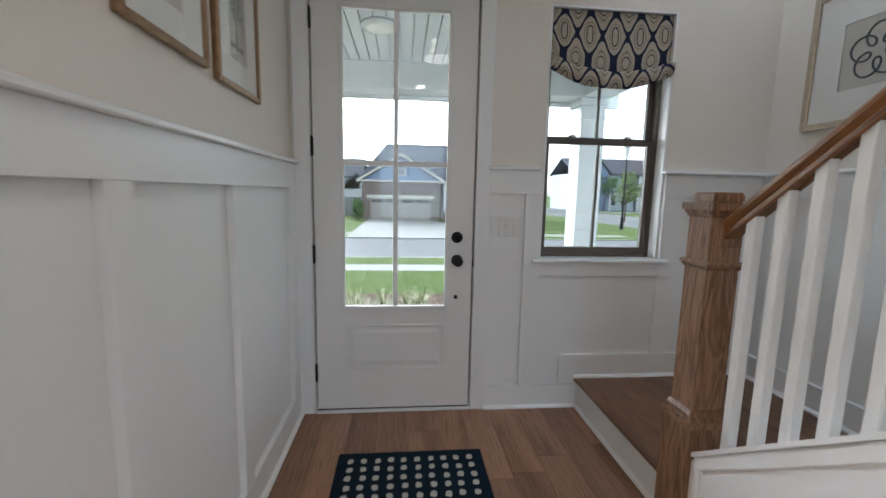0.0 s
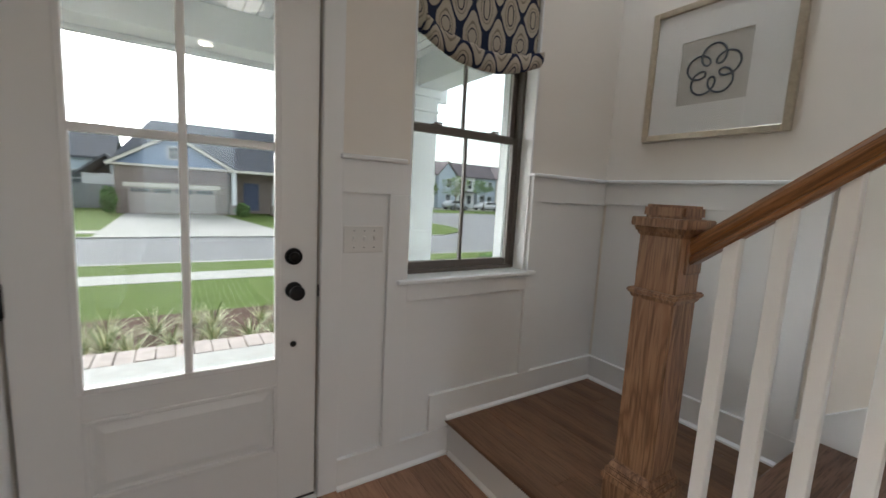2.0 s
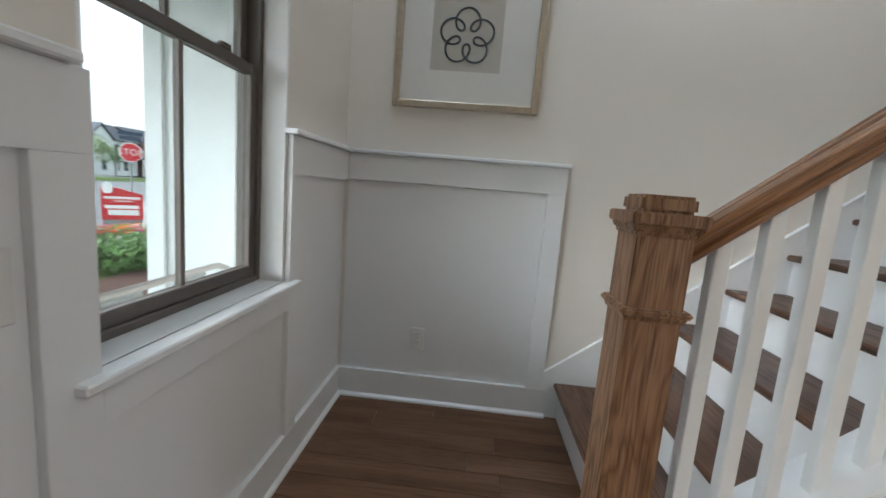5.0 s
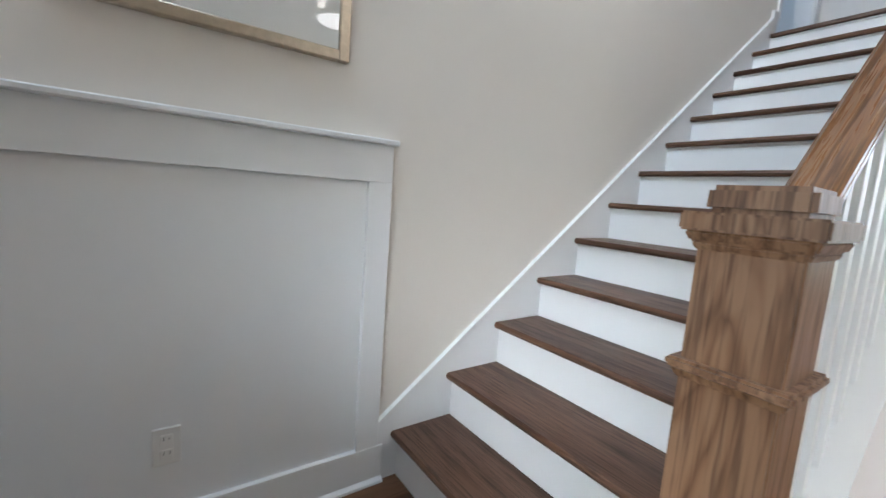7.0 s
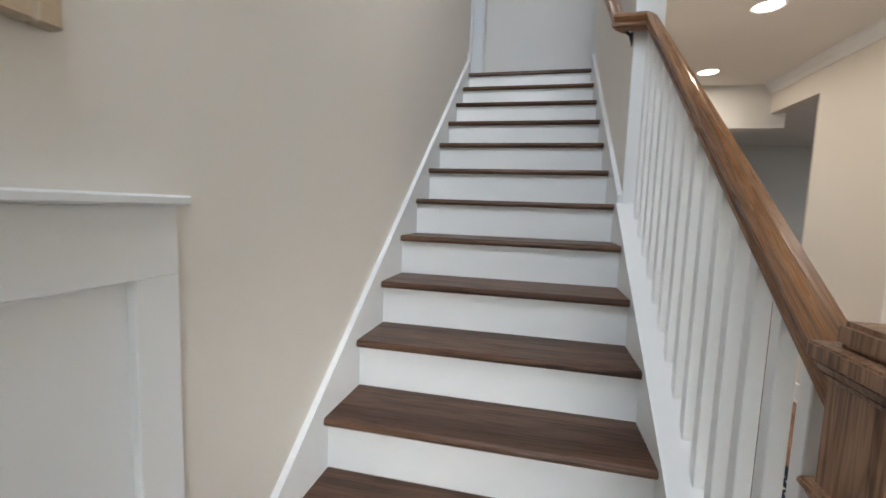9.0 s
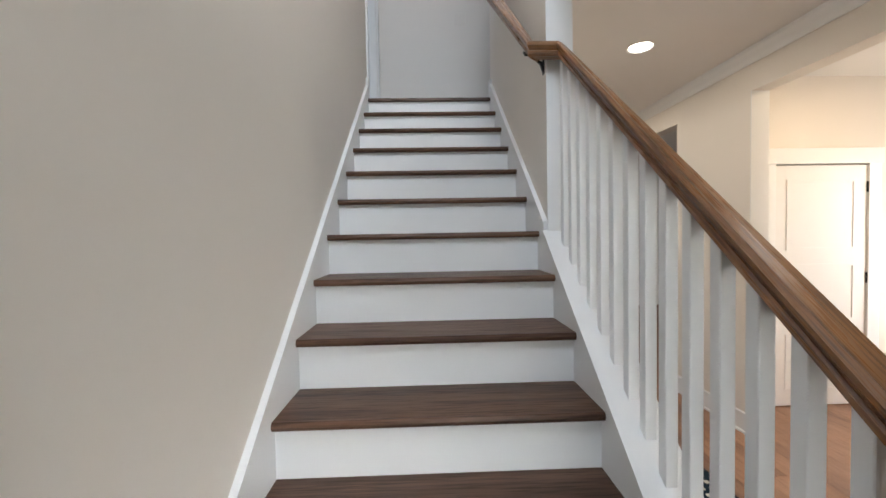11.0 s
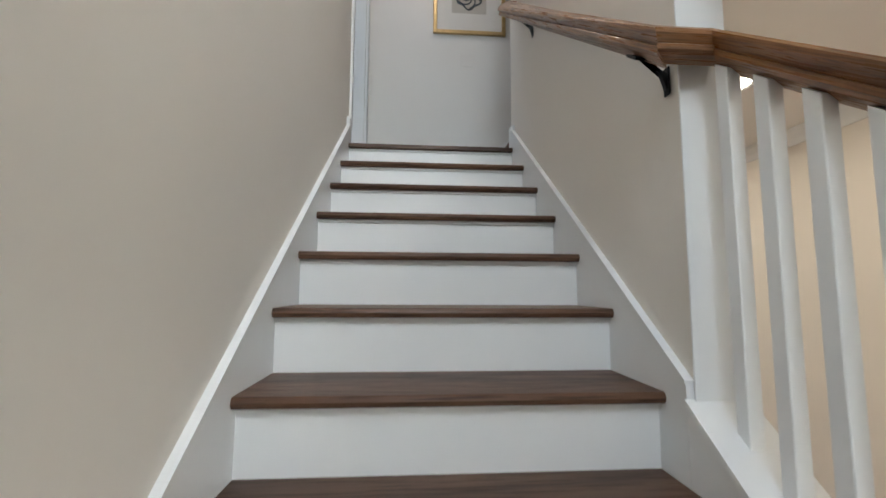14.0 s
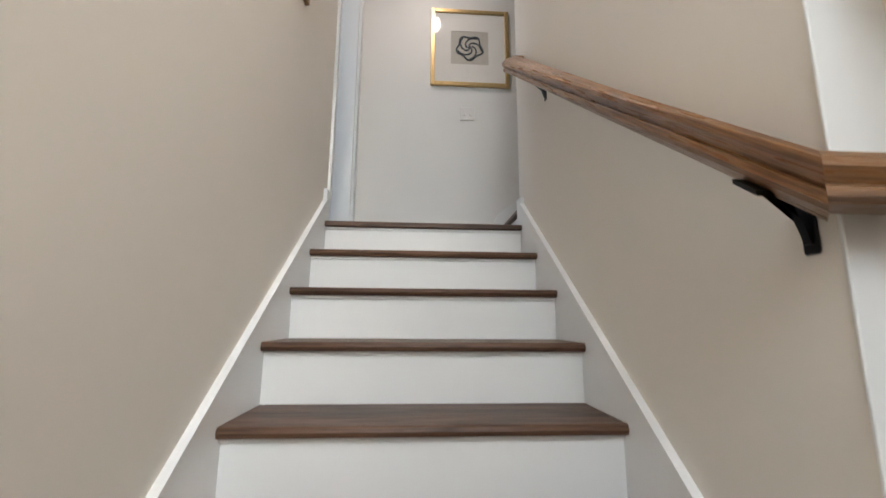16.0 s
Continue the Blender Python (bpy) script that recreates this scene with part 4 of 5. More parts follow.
bal = thing("balustrade", (RX, -1.8, 0.9), "stained oak handrail on square white balusters", "balustrade")
part("handrail", mitred((RX, RA[0], RA[1]), (1, 0), (RX, RB[0], RB[1]), (1, 1)), RAIL_OAK, bal, "stained oak handrail")
part("rosette", box(bmesh.new(), RX - 0.042, RX + 0.042, -1.121, -1.115, 1.165, 1.258, 0.003), OAK, bal)
part("turn_fitting", mitred((RX, RB[0], RB[1]), (1, 1), (WX, RB[0], RB[1]), (1, 1), 0.86), TURN_OAK, bal, "level oak turn of the handrail")
HB = 0.0168
for i in range(14):
    y = -1.207 - 0.0992 * i
    bm = bmesh.new()
    b0, b1 = nose_z(y - HB) + 0.06, nose_z(y + HB) + 0.06
    t0, t1 = rail_z(y - HB) - 0.072, rail_z(y + HB) - 0.072
    prism(bm, [(y - HB, b0), (y + HB, b1), (y + HB, t1), (y - HB, t0)], "x", RX - HB, RX + HB)
    es = [e for e in bm.edges if abs(e.verts[0].co.z - e.verts[1].co.z) > 0.3]
    bmesh.ops.bevel(bm, geom=es, offset=0.002, segments=1, affect="EDGES")
    part("baluster", bm, TRIM, bal)

wr = thing("wall_handrail", (1.86, -3.3, 3.0), "stained oak handrail on black iron wall brackets", "handrail")
part("rail", mitred((WX, RB[0], RB[1]), (1, 1), (WX, WZ[0], WZ[1]), (1, -1)), RAIL_OAK, wr)
part("return", mitred((WX, WZ[0], WZ[1]), (1, -1), (1.781, WZ[0], WZ[1]), (0, -1)), TURN_OAK, wr, "oak return into the wall")
WA = RB
for y in (-2.62, -3.76):
    z = WA[1] + (y - WA[0]) / (WZ[0] - WA[0]) * (WZ[1] - WA[1]) - 0.081
    bm = prism(bmesh.new(), [(1.781, z - 0.085), (1.781, z - 0.045), (1.80, z - 0.035), (1.83, z - 0.012), (1.85, z - 0.006), (1.85, z + 0.001), (1.815, z - 0.016), (1.80, z - 0.05), (1.793, z - 0.07), (1.789, z - 0.085)], "y", y - 0.006, y + 0.006)
    br = part("bracket", bm, BLACK, wr, "black iron bracket")
    sl = (WZ[1] - WA[1]) / (WZ[0] - WA[0])
    part("saddle", prism(bmesh.new(), [(y - 0.02, z - 0.005 - 0.02 * sl), (y + 0.02, z - 0.005 + 0.02 * sl), (y + 0.02, z + 0.003 + 0.02 * sl), (y - 0.02, z + 0.003 - 0.02 * sl)], "x", 1.838, 1.876), BLACK, br)
    block("wall_plate", (1.7805, 1.786, y - 0.013, y + 0.013, z - 0.10, z - 0.025), BLACK, br, "", 0.003)

# ---- pictures ----
def picture(name, label, axis, plane, out, a0, a1, z0, z1, frame_w, frame_mat, mat_hole, deep=0.028):
    """A framed print on a wall: axis is the wall's own axis, out the way it faces."""
    c = {"y": (plane, (a0 + a1) / 2, z0), "x": ((a0 + a1) / 2, plane, z0)}[axis]
    th = thing(name, c, label, "picture")

    def slab(nm, u0, u1, w0, w1, d0, d1, mat, lab="", bev=0.001):
        d0, d1 = sorted((plane + out * d0, plane + out * d1))
        b = (d0, d1, u0, u1, w0, w1) if axis == "y" else (u0, u1, d0, d1, w0, w1)
        return block(nm, b, mat, th, lab, bev)
    f = frame_w
    for u0, u1, w0, w1 in ((a0, a0 + f, z0, z1), (a1 - f, a1, z0, z1), (a0 + f, a1 - f, z0, z0 + f), (a0 + f, a1 - f, z1 - f, z1)):
        slab("frame", u0, u1, w0, w1, 0.001, deep, frame_mat, "", 0.004)
    h0, h1, v0, v1 = mat_hole
    for u0, u1, w0, w1 in ((a0 + f, h0, z0 + f, z1 - f), (h1, a1 - f, z0 + f, z1 - f), (h0, h1, z0 + f, v0), (h0, h1, v1, z1 - f)):
        slab("mat_board", u0, u1, w0, w1, 0.008, 0.013, MAT, "", 0)
    slab("print", h0, h1, v0, v1, 0.006, 0.008, PAPER, "grey paper print", 0)
    slab("glazing", a0 + f, a1 - f, z0 + f, z1 - f, 0.0170, 0.0185, PICTURE_GLASS, "glass", 0)
    return th


def knot(n, a, b):
    return [(math.cos(t) + a * math.cos(6 * t) + b * math.cos(-4 * t), math.sin(t) + a * math.sin(6 * t) + b * math.sin(-4 * t)) for t in [i / n * 2 * math.pi for i in range(n)]]


art = picture("framed_print", "champagne-framed print of a blue pentagonal loop knot", "y", XR, -1, -0.92, -0.222, 1.704, 2.397, 0.034, SILVER, (-0.724, -0.392, 1.882, 2.206))
loops = knot(260, 0.5, 0.08)
tube("knot_drawing", [(XR - 0.009, -0.557 - 0.081 * py, 2.040 + 0.081 * px) for px, py in loops + loops[:1]], 0.005, INK, art, "blue knot drawing")
art2 = picture("framed_print", "gold-framed print of a dark pentagonal star knot", "x", BACK_UP, 1, 1.604, 2.270, 4.10, 4.815, 0.035, GOLD, (1.78, 2.10, 4.305, 4.615))
star = [(math.cos(t) * (1 + 0.12 * math.cos(5 * t)), math.sin(t) * (1 + 0.12 * math.cos(5 * t))) for t in [i / 60 * 2 * math.pi for i in range(61)]]
tube("ring_drawing", [(1.94 - 0.105 * py, BACK_UP + 0.01, 4.462 - 0.105 * px) for px, py in star], 0.007, INK, art2, "dark star drawing")
for k in range(5):
    arc = []
    for i in range(15):
        a = radians(72 * k + i * 9)
        r = 0.105 * (1 - i / 14 * 0.82)
        arc.append((1.94 - r * math.sin(a), BACK_UP + 0.011, 4.462 - r * math.cos(a)))
    tube("arc_drawing", arc, 0.006, INK, art2)
part("centre_drawing", rod(bmesh.new(), (1.94, BACK_UP + 0.009, 4.462), (1.94, BACK_UP + 0.013, 4.462), 0.014, seg=16), INK, art2)
stair_art = thing("framed_print", (2.84, -3.4, 3.5), "small bronze-framed picture high on the stair wall", "picture")
for b in ((-3.66, -3.632, 3.50, 3.95), (-3.3, -3.272, 3.50, 3.95), (-3.632, -3.3, 3.50, 3.528), (-3.632, -3.3, 3.922, 3.95)):
    block("frame", (2.832, XR - 0.001, b[0], b[1], b[2], b[3]), BRONZE, stair_art, "", 0.003)
block("print", (2.845, XR - 0.001, -3.632, -3.3, 3.528, 3.922), MAT, stair_art, "", 0)

tree_art = picture("framed_print", "bronze-framed pencil drawing of a tree", "y", 0.0, 1, -0.92, -0.522, 1.68, 2.14, 0.022, BRONZE, (-0.80, -0.64, 1.79, 2.05), 0.024)
bm = bmesh.new()
rng = random.Random(3)
box(bm, 0.0082, 0.009, -0.726, -0.716, 1.85, 1.97)
for i in range(70):
    a, r = rng.uniform(0, 6.28), rng.uniform(0, 1) ** 0.6
    cy, cz, s = -0.72 + 0.062 * r * math.cos(a), 1.985 + 0.052 * r * math.sin(a), rng.uniform(0.005, 0.012)
    vs = [bm.verts.new((0.0092 + 0.00002 * i, cy + s * math.cos(k * 1.047) * rng.uniform(0.6, 1), cz + s * math.sin(k * 1.047) * rng.uniform(0.6, 1))) for k in range(6)]
    bm.faces.new(vs)
box(bm, 0.0082, 0.009, -0.78, -0.66, 1.832, 1.85)
part("tree_drawing", bm, PENCIL, tree_art, "grey pencil tree")
land_art = picture("framed_print", "bronze-framed pale landscape print", "y", 0.0, 1, -1.40, -0.986, 1.694, 2.155, 0.022, BRONZE, (-1.28, -1.11, 1.80, 2.05), 0.024)

# ---- switches and outlets ----
sw = thing("light_switch", (1.23, -0.004, 1.135), "white three-gang toggle switch plate", "light switch")
block("plate", (1.141, 1.322, -0.0095, -0.0042, 1.077, 1.192), PLATE, sw, "", 0.002)
for x in (1.186, 1.232, 1.278):
    block("toggle_slot", (x - 0.005, x + 0.005, -0.0105, -0.0094, 1.124, 1.150), PLATE, sw)
    block("toggle", (x - 0.004, x + 0.004, -0.020, -0.0104, 1.134, 1.147), PLATE, sw)
    for z in (1.10, 1.172):
        part("screw", rod(bmesh.new(), (x, -0.0095, z), (x, -0.0108, z), 0.003, seg=10), STEEL, sw)
sw2 = thing("light_switch", (1.975, BACK_UP, 3.9), "white two-gang switch plate", "light switch")
block("plate", (1.90, 2.02, BACK_UP + 0.0005, BACK_UP + 0.006, 3.80, 3.918), PLATE, sw2, "", 0.002)
for x in (1.937, 1.983):
    block("toggle", (x - 0.006, x + 0.006, BACK_UP + 0.006, BACK_UP + 0.014, 3.841, 3.865), PLATE, sw2)
out = thing("wall_outlet", (XR, -0.425, 0.54), "white duplex wall outlet", "outlet")
block("plate", (XR - 0.0095, XR - 0.0042, -0.462, -0.392, 0.48, 0.595), PLATE, out, "", 0.002)
for z in (0.515, 0.56):
    rec = block("receptacle", (XR - 0.0115, XR - 0.0094, -0.443, -0.411, z - 0.014, z + 0.014), PLATE, out, "", 0.001)
    for y in (-0.434, -0.42):
        block("slot", (XR - 0.012, XR - 0.0114, y - 0.001, y + 0.001, z - 0.002, z + 0.008), SLOT, rec, "", 0)

# ---- rugs ----
def rug(name, x0, x1, y0, y1, sx, sy, label):
    th = thing(name, ((x0 + x1) / 2, (y0 + y1) / 2, 0), label, "rug")
    block("body", (x0, x1, y0, y1, 0.0005, 0.009), RUGM, th, "", 0.003)
    rg = random.Random(7)
    shapes = []
    for q in range(5):
        bm = bmesh.new()
        w, h = sx * 0.27, sy * 0.33
        ring = []
        for k in range(8):
            a = k / 8 * 2 * math.pi + 0.39
            g = rg.uniform(0.85, 1.12)
            ring.append((w * g * max(-0.85, min(0.85, 1.1 * math.cos(a))), h * g * max(-0.85, min(0.85, 1.1 * math.sin(a)))))
        prism(bm, ring, "z", 0.0085, 0.0108)
        bmesh.ops.recalc_face_normals(bm, faces=bm.faces)
        me = bpy.data.meshes.new("blotch")
        bm.to_mesh(me)
        bm.free()
        me.materials.append(RUGW)
        shapes.append(me)
    nx, ny = int((x1 - x0 - 0.04) / sx), int((y1 - y0 - 0.04) / sy)
    ox, oy = (x1 - x0 - (nx - 1) * sx) / 2, (y1 - y0 - (ny - 1) * sy) / 2
    for i in range(nx):
        for j in range(ny):
            at = Vector((x0 + ox + i * sx + rg.uniform(-0.004, 0.004), y1 - oy - j * sy + rg.uniform(-0.004, 0.004), 0))
            shared("blotch", shapes[rg.randrange(5)], th, at - ORIGIN[th.name])
    return th


rug("door_mat", 0.312, 1.032, -1.0, -0.435, 0.0655, 0.062, "dark navy door mat with cream blotches")
rug("runner_rug", 0.62, 1.38, -4.7, -2.85, 0.0655, 0.062, "dark navy hall runner with cream blotches")

# ---- recessed lamps ----
for lx, ly in ((0.85, -3.51), (0.733, -4.755), (0.85, -6.2)):
    cl = thing("ceiling_light", (lx, ly, CEIL_Z), "round lit recessed ceiling light with white trim", "ceiling light", "recessed ceiling lights")
    bm = bmesh.new()
    bmesh.ops.create_cone(bm, cap_ends=False, segments=28, radius1=0.09, radius2=0.075, depth=0.008, matrix=Matrix.Translation((lx, ly, CEIL_Z - 0.004)))
    part("trim_ring", bm, TRIM, cl)
    part("lens", rod(bmesh.new(), (lx, ly, CEIL_Z - 0.001), (lx, ly, CEIL_Z - 0.004), 0.075, seg=28), CAN, cl, "glowing lens")
fl = thing("pendant_light", (0.95, -1.55, CEIL_Z), "foyer ceiling fitting with three lit bulbs", "ceiling light")
part("canopy", rod(bmesh.new(), (0.95, -1.55, CEIL_Z - 0.001), (0.95, -1.55, CEIL_Z - 0.03), 0.07, seg=24), BLACK, fl)
part("stem", rod(bmesh.new(), (0.95, -1.55, CEIL_Z - 0.03), (0.95, -1.55, 2.62), 0.008), BLACK, fl)
for k in range(3):
    a = k * 2.094
    c = (0.95 + 0.12 * math.cos(a), -1.55 + 0.12 * math.sin(a), 2.63)
    part("arm", rod(bmesh.new(), (0.95, -1.55, 2.63), c, 0.006), BLACK, fl)
    part("bulb", ball(bmesh.new(), (c[0], c[1], 2.665), 0.03), CAN, fl, "lit bulb", True)

# ---- dining room glimpsed through the opening ----
dw = thing("window_dining", (-5.45, -6.75, 0.95), "black-framed window of the dining room", "window", "", "structure")
for b in ((-7.6, -7.55, 0.95, 2.15), (-5.95, -5.9, 0.95, 2.15), (-7.55, -5.95, 0.95, 1.0), (-7.55, -5.95, 2.1, 2.15), (-6.78, -6.72, 1.0, 2.1)):
    block("window_frame", (-5.5, -5.38, *b), BLACK, dw)
for y0, y1 in ((-7.55, -6.78), (-6.72, -5.95)):
    p = block("pane", (-5.45, -5.446, y0, y1, 1.0, 2.1), GLASS, dw, "", 0)
    p.visible_shadow = False
for y in (-5.75, -7.75):
    cu = thing("curtain", (-5.3, y, 0), "long grey curtain on a black rod", "curtain")
    bm = bmesh.new()
    pts = [(-5.3 + 0.03 * math.sin(i * 1.3), y - 0.14 + 0.02 * i) for i in range(15)]
    prism(bm, pts + [(px - 0.008, py) for px, py in pts[::-1]], "z", 0.02, 2.4)
    part("cloth", bm, CURTAIN, cu)
    part("rod", rod(bmesh.new(), (-5.3, y - 0.3, 2.42), (-5.3, y + 0.3, 2.42), 0.012), BLACK, cu)
sb = thing("sideboard", (-4.9, -6.7, 0), "white sideboard below the dining window", "sideboard")
block("body", (-5.2, -4.75, -7.5, -5.9, 0.08, 0.86), TRIM, sb)
block("top", (-5.22, -4.73, -7.52, -5.88, 0.86, 0.9), TRIM, sb)
for i in range(3):
    d = block("door", (-4.75, -4.732, -7.48 + i * 0.53, -6.97 + i * 0.53, 0.1, 0.84), TRIM, sb)
    block("handle", (-4.732, -4.715, -7.24 + i * 0.53, -7.22 + i * 0.53, 0.4, 0.55), BLACK, d)
for b in ((-7.4, -5.1), (-7.4, -4.8), (-6.0, -5.1), (-6.0, -4.8)):
    block("leg", (b[1] - 0.02, b[1] + 0.02, b[0] - 0.02, b[0] + 0.02, 0, 0.08), BLACK, sb)


def dining_chair():
    ch = thing("dining_chair", (-2.2, -5.6, 0), "grey upholstered dining chair with black legs", "chair", "dining chairs")
    block("seat", (-2.45, -1.97, -5.85, -5.37, 0.42, 0.5), GREYCUSHION, ch, "", 0.02)
    block("backrest", (-2.45, -1.97, -5.9, -5.83, 0.5, 0.98), GREYCUSHION, ch, "", 0.02)
    for x in (-2.42, -2.0):
        for y in (-5.82, -5.4):
            part("leg", rod(bmesh.new(), (x, y, 0), (x, y, 0.42), 0.014, 0.02, 10), BLACK, ch)
    return ch


chair = dining_chair()
copy_thing(chair, pose(-3.2, -5.6, 0))
table = thing("dining_table", (-2.7, -6.6, 0), "long pale painted dining table", "table")
block("tabletop", (-3.6, -1.7, -7.1, -6.15, 0.71, 0.75), TRIM, table, "", 0.006)
for x in (-3.5, -1.8):
    for y in (-7.0, -6.25):
        block("leg", (x - 0.035, x + 0.035, y - 0.035, y + 0.035, 0, 0.71), TRIM, table)

# ---- house floor, board by board ----
struct("subfloor", (-5.5, 3.0, -9.12, 0.16, -0.3, -0.021), CONC, "slab under the wooden floor", "floor")
floor = thing("floor", (0.9, -1.2, 0), "mid-brown oak plank floor running towards the door", "floor", "", "structure")
rng = random.Random(11)
far = bmesh.new()
W = 0.165
for i in range(-34, 19):
    x0 = i * W
    y = -rng.uniform(0.1, 1.1)
    ys = [0.0]
    while y > -9:
        ys.append(y)
        y -= rng.uniform(0.7, 1.7)
    ys.append(-9.0)
    for ya, yb in zip(ys, ys[1:]):
        b = (x0, x0 + W - 0.0014, yb, ya - 0.0014, -0.02, 0.0)
        if -0.02 < x0 < 1.75 and ya > -4.6 and not (x0 > 1.6 and ya < -1.2):
            block("plank", b, FLOOR_OAK, floor, "", 0.0014)
        elif x0 < 1.75 or yb < -4.4:
            box(far, *b)
tagged(part("far_planks", far, FLOOR_OAK, floor), kind="stuff")

# ---- outside ----
GZ = -0.65      # lawn
RZ = -0.90      # road
FZ = -0.86      # lawns beyond the street


def slab(name, pts, z0, z1, mat, label, category):
    return tagged(part(name, prism(bmesh.new(), pts, "z", z0, z1), mat), label, category, "", "structure")


def rect(x0, x1, y0, y1):
    return [(x0, y0), (x1, y0), (x1, y1), (x0, y1)]


slab("ground", rect(-900, 900, -900, 900), -1.4, -1.0, GRASS, "grassy ground reaching the horizon", "ground")
slab("road", rect(-120, 62, 10.3, 42.4), -1.0, RZ, ASPHALT, "pale grey asphalt street and junction", "road")
slab("road_side", rect(17, 27.3, 42.4, 120), -1.0, RZ, ASPHALT, "pale grey asphalt side street", "road")
slab("lawn_near", rect(-60, 12.1, 5.4, 10.15), -1.0, GZ, GRASS, "mown front lawn beside the street", "lawn")
slab("lawn_side", [(9.6, 0.2), (40, 0.2), (40, 20), (19.6, 16.9), (12.1, 10.15), (12.1, 5.4), (9.6, 5.4)][:5] + [(12.1, 5.4)], -1.0, GZ - 0.004, GRASS, "mown lawn at the corner", "lawn")
slab("kerb_near", rect(-60, 12.1, 10.15, 10.3), -1.0, GZ + 0.002, CONC, "pale concrete kerb", "kerb")
slab("kerb_corner", [(12.1, 10.15), (12.25, 10.1), (19.8, 16.85), (19.6, 17.0)], -1.0, GZ + 0.003, CONC, "pale concrete kerb at the corner", "kerb")
slab("pavement_near", rect(-60, 11.6, 7.95, 8.85), GZ, GZ + 0.006, CONC, "pale concrete pavement across the lawn", "pavement")
slab("pavement_corner", [(11.6, 7.95), (12.2, 7.95), (22, 16.7), (21, 17.3), (11.6, 8.85)], GZ - 0.002, GZ + 0.008, CONC, "pale pavement at the corner", "pavement")
slab("mulch_bed", rect(-8, 9.6, 2.52, 5.4), -1.0, GZ + 0.04, MULCH, "brown mulch planting bed", "planting bed")
slab("lawn_far", rect(-120, 13.2, 17.75, 120), -1.0, FZ, GRASS, "mown lawn across the street", "lawn")
slab("lawn_corner", [(13.2, 17.75), (16, 19.8), (17.2, 23), (17.2, 120), (13.2, 120)], -1.0, FZ, GRASS, "corner lawn by the junction", "lawn")
slab("kerb_far", rect(-120, 13.2, 17.6, 17.75), -1.0, FZ + 0.002, CONC, "pale concrete kerb across the street", "kerb")
slab("lawn_row", [(27.2, 42.4), (62, 41.3), (62, 130), (27.2, 130)], -1.0, FZ, GRASS, "green in front of the row of houses", "lawn")
slab("pavement_far", rect(-120, 13.0, 19.0, 20.1), FZ, FZ + 0.006, CONC, "pale pavement across the street", "pavement")
slab("driveway", [(-2.1, 17.6), (5.2, 17.6), (3.2, 31), (-2.2, 31)], FZ, FZ + 0.012, CONC, "wide pale concrete driveway", "driveway")
slab("pavement_row", [(29, 51.5), (62, 50.5), (62, 56), (29, 57)], FZ, FZ + 0.006, CONC, "parking strip before the row of houses", "pavement")

# porch
porch = thing("porch", (0.6, 1.2, -0.1), "front porch floor with a pale brick edge", "porch", "", "structure")
block("deck", (-4, 2.84, 0.162, 2.2, -0.7, -0.09), PALECONC, porch, "", 0.004)
for i in range(36):
    block("brick", (-2.2 + i * 0.136, -2.2 + i * 0.136 + 0.128, 2.205, 2.51, -0.7, -0.085 - 0.004 * (i % 3)), PAVER, porch, "", 0.004)
ceil = thing("ceiling_porch", (0.6, 1.0, 2.6), "white beadboard porch ceiling", "ceiling", "", "structure")
bm = bmesh.new()
for i in range(58):
    box(bm, -3.0 + i * 0.1, -3.0 + i * 0.1 + 0.088, 0.162, 2.2, 2.592, 2.62)
box(bm, -3.0, 2.84, 0.162, 2.2, 2.62, 2.7)
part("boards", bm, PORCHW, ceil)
bsm = thing("porch_beam", (0.6, 2.0, 2.36), "white boxed porch beam", "beam", "", "structure")
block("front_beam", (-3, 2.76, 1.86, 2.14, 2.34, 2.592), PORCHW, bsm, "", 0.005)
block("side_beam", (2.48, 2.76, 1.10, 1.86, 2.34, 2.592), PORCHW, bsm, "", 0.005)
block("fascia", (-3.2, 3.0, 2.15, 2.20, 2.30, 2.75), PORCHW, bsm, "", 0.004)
col = thing("porch_column", (2.59, 2.0, -0.09), "square white boxed porch column", "column", "", "structure")
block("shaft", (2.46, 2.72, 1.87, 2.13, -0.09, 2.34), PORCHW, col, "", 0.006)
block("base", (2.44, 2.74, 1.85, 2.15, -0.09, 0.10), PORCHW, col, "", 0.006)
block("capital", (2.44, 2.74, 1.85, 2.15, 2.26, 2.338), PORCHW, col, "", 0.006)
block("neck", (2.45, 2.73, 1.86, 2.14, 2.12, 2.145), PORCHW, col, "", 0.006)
wing = thing("house_wing", (4, -1, 0), "pale boarded wing of the house beside the porch", "wall", "", "structure")
block("siding", (2.93, 7.2, 0.02, 1.10, -0.8, 5.3), PORCHW, wing, "", 0)
block("siding", (2.905, 2.93, 0.165, 1.10, -0.8, 2.592), PORCHW, wing, "", 0)
for y in (0.168, 0.60, 1.0):
    block("corner_board", (2.885, 2.906, y, y + 0.1, -0.8, 2.592), PORCHW, wing, "", 0.002)
block("rear", (3.0, 7.2, -9.3, 0.0, -0.8, 2.4), WHITESIDE, wing, "", 0)
pl = thing("porch_light", (0.44, 0.98, 2.592), "round flush porch ceiling light", "porch light")
part("base", rod(bmesh.new(), (0.44, 0.98, 2.591), (0.44, 0.98, 2.57), 0.15, seg=32), PORCHW, pl, "", True)
part("lens", ball(bmesh.new(), (0.44, 0.98, 2.57), 0.12, 24, (1, 1, 0.25)), PORCHLENS, pl, "frosted lens", True)


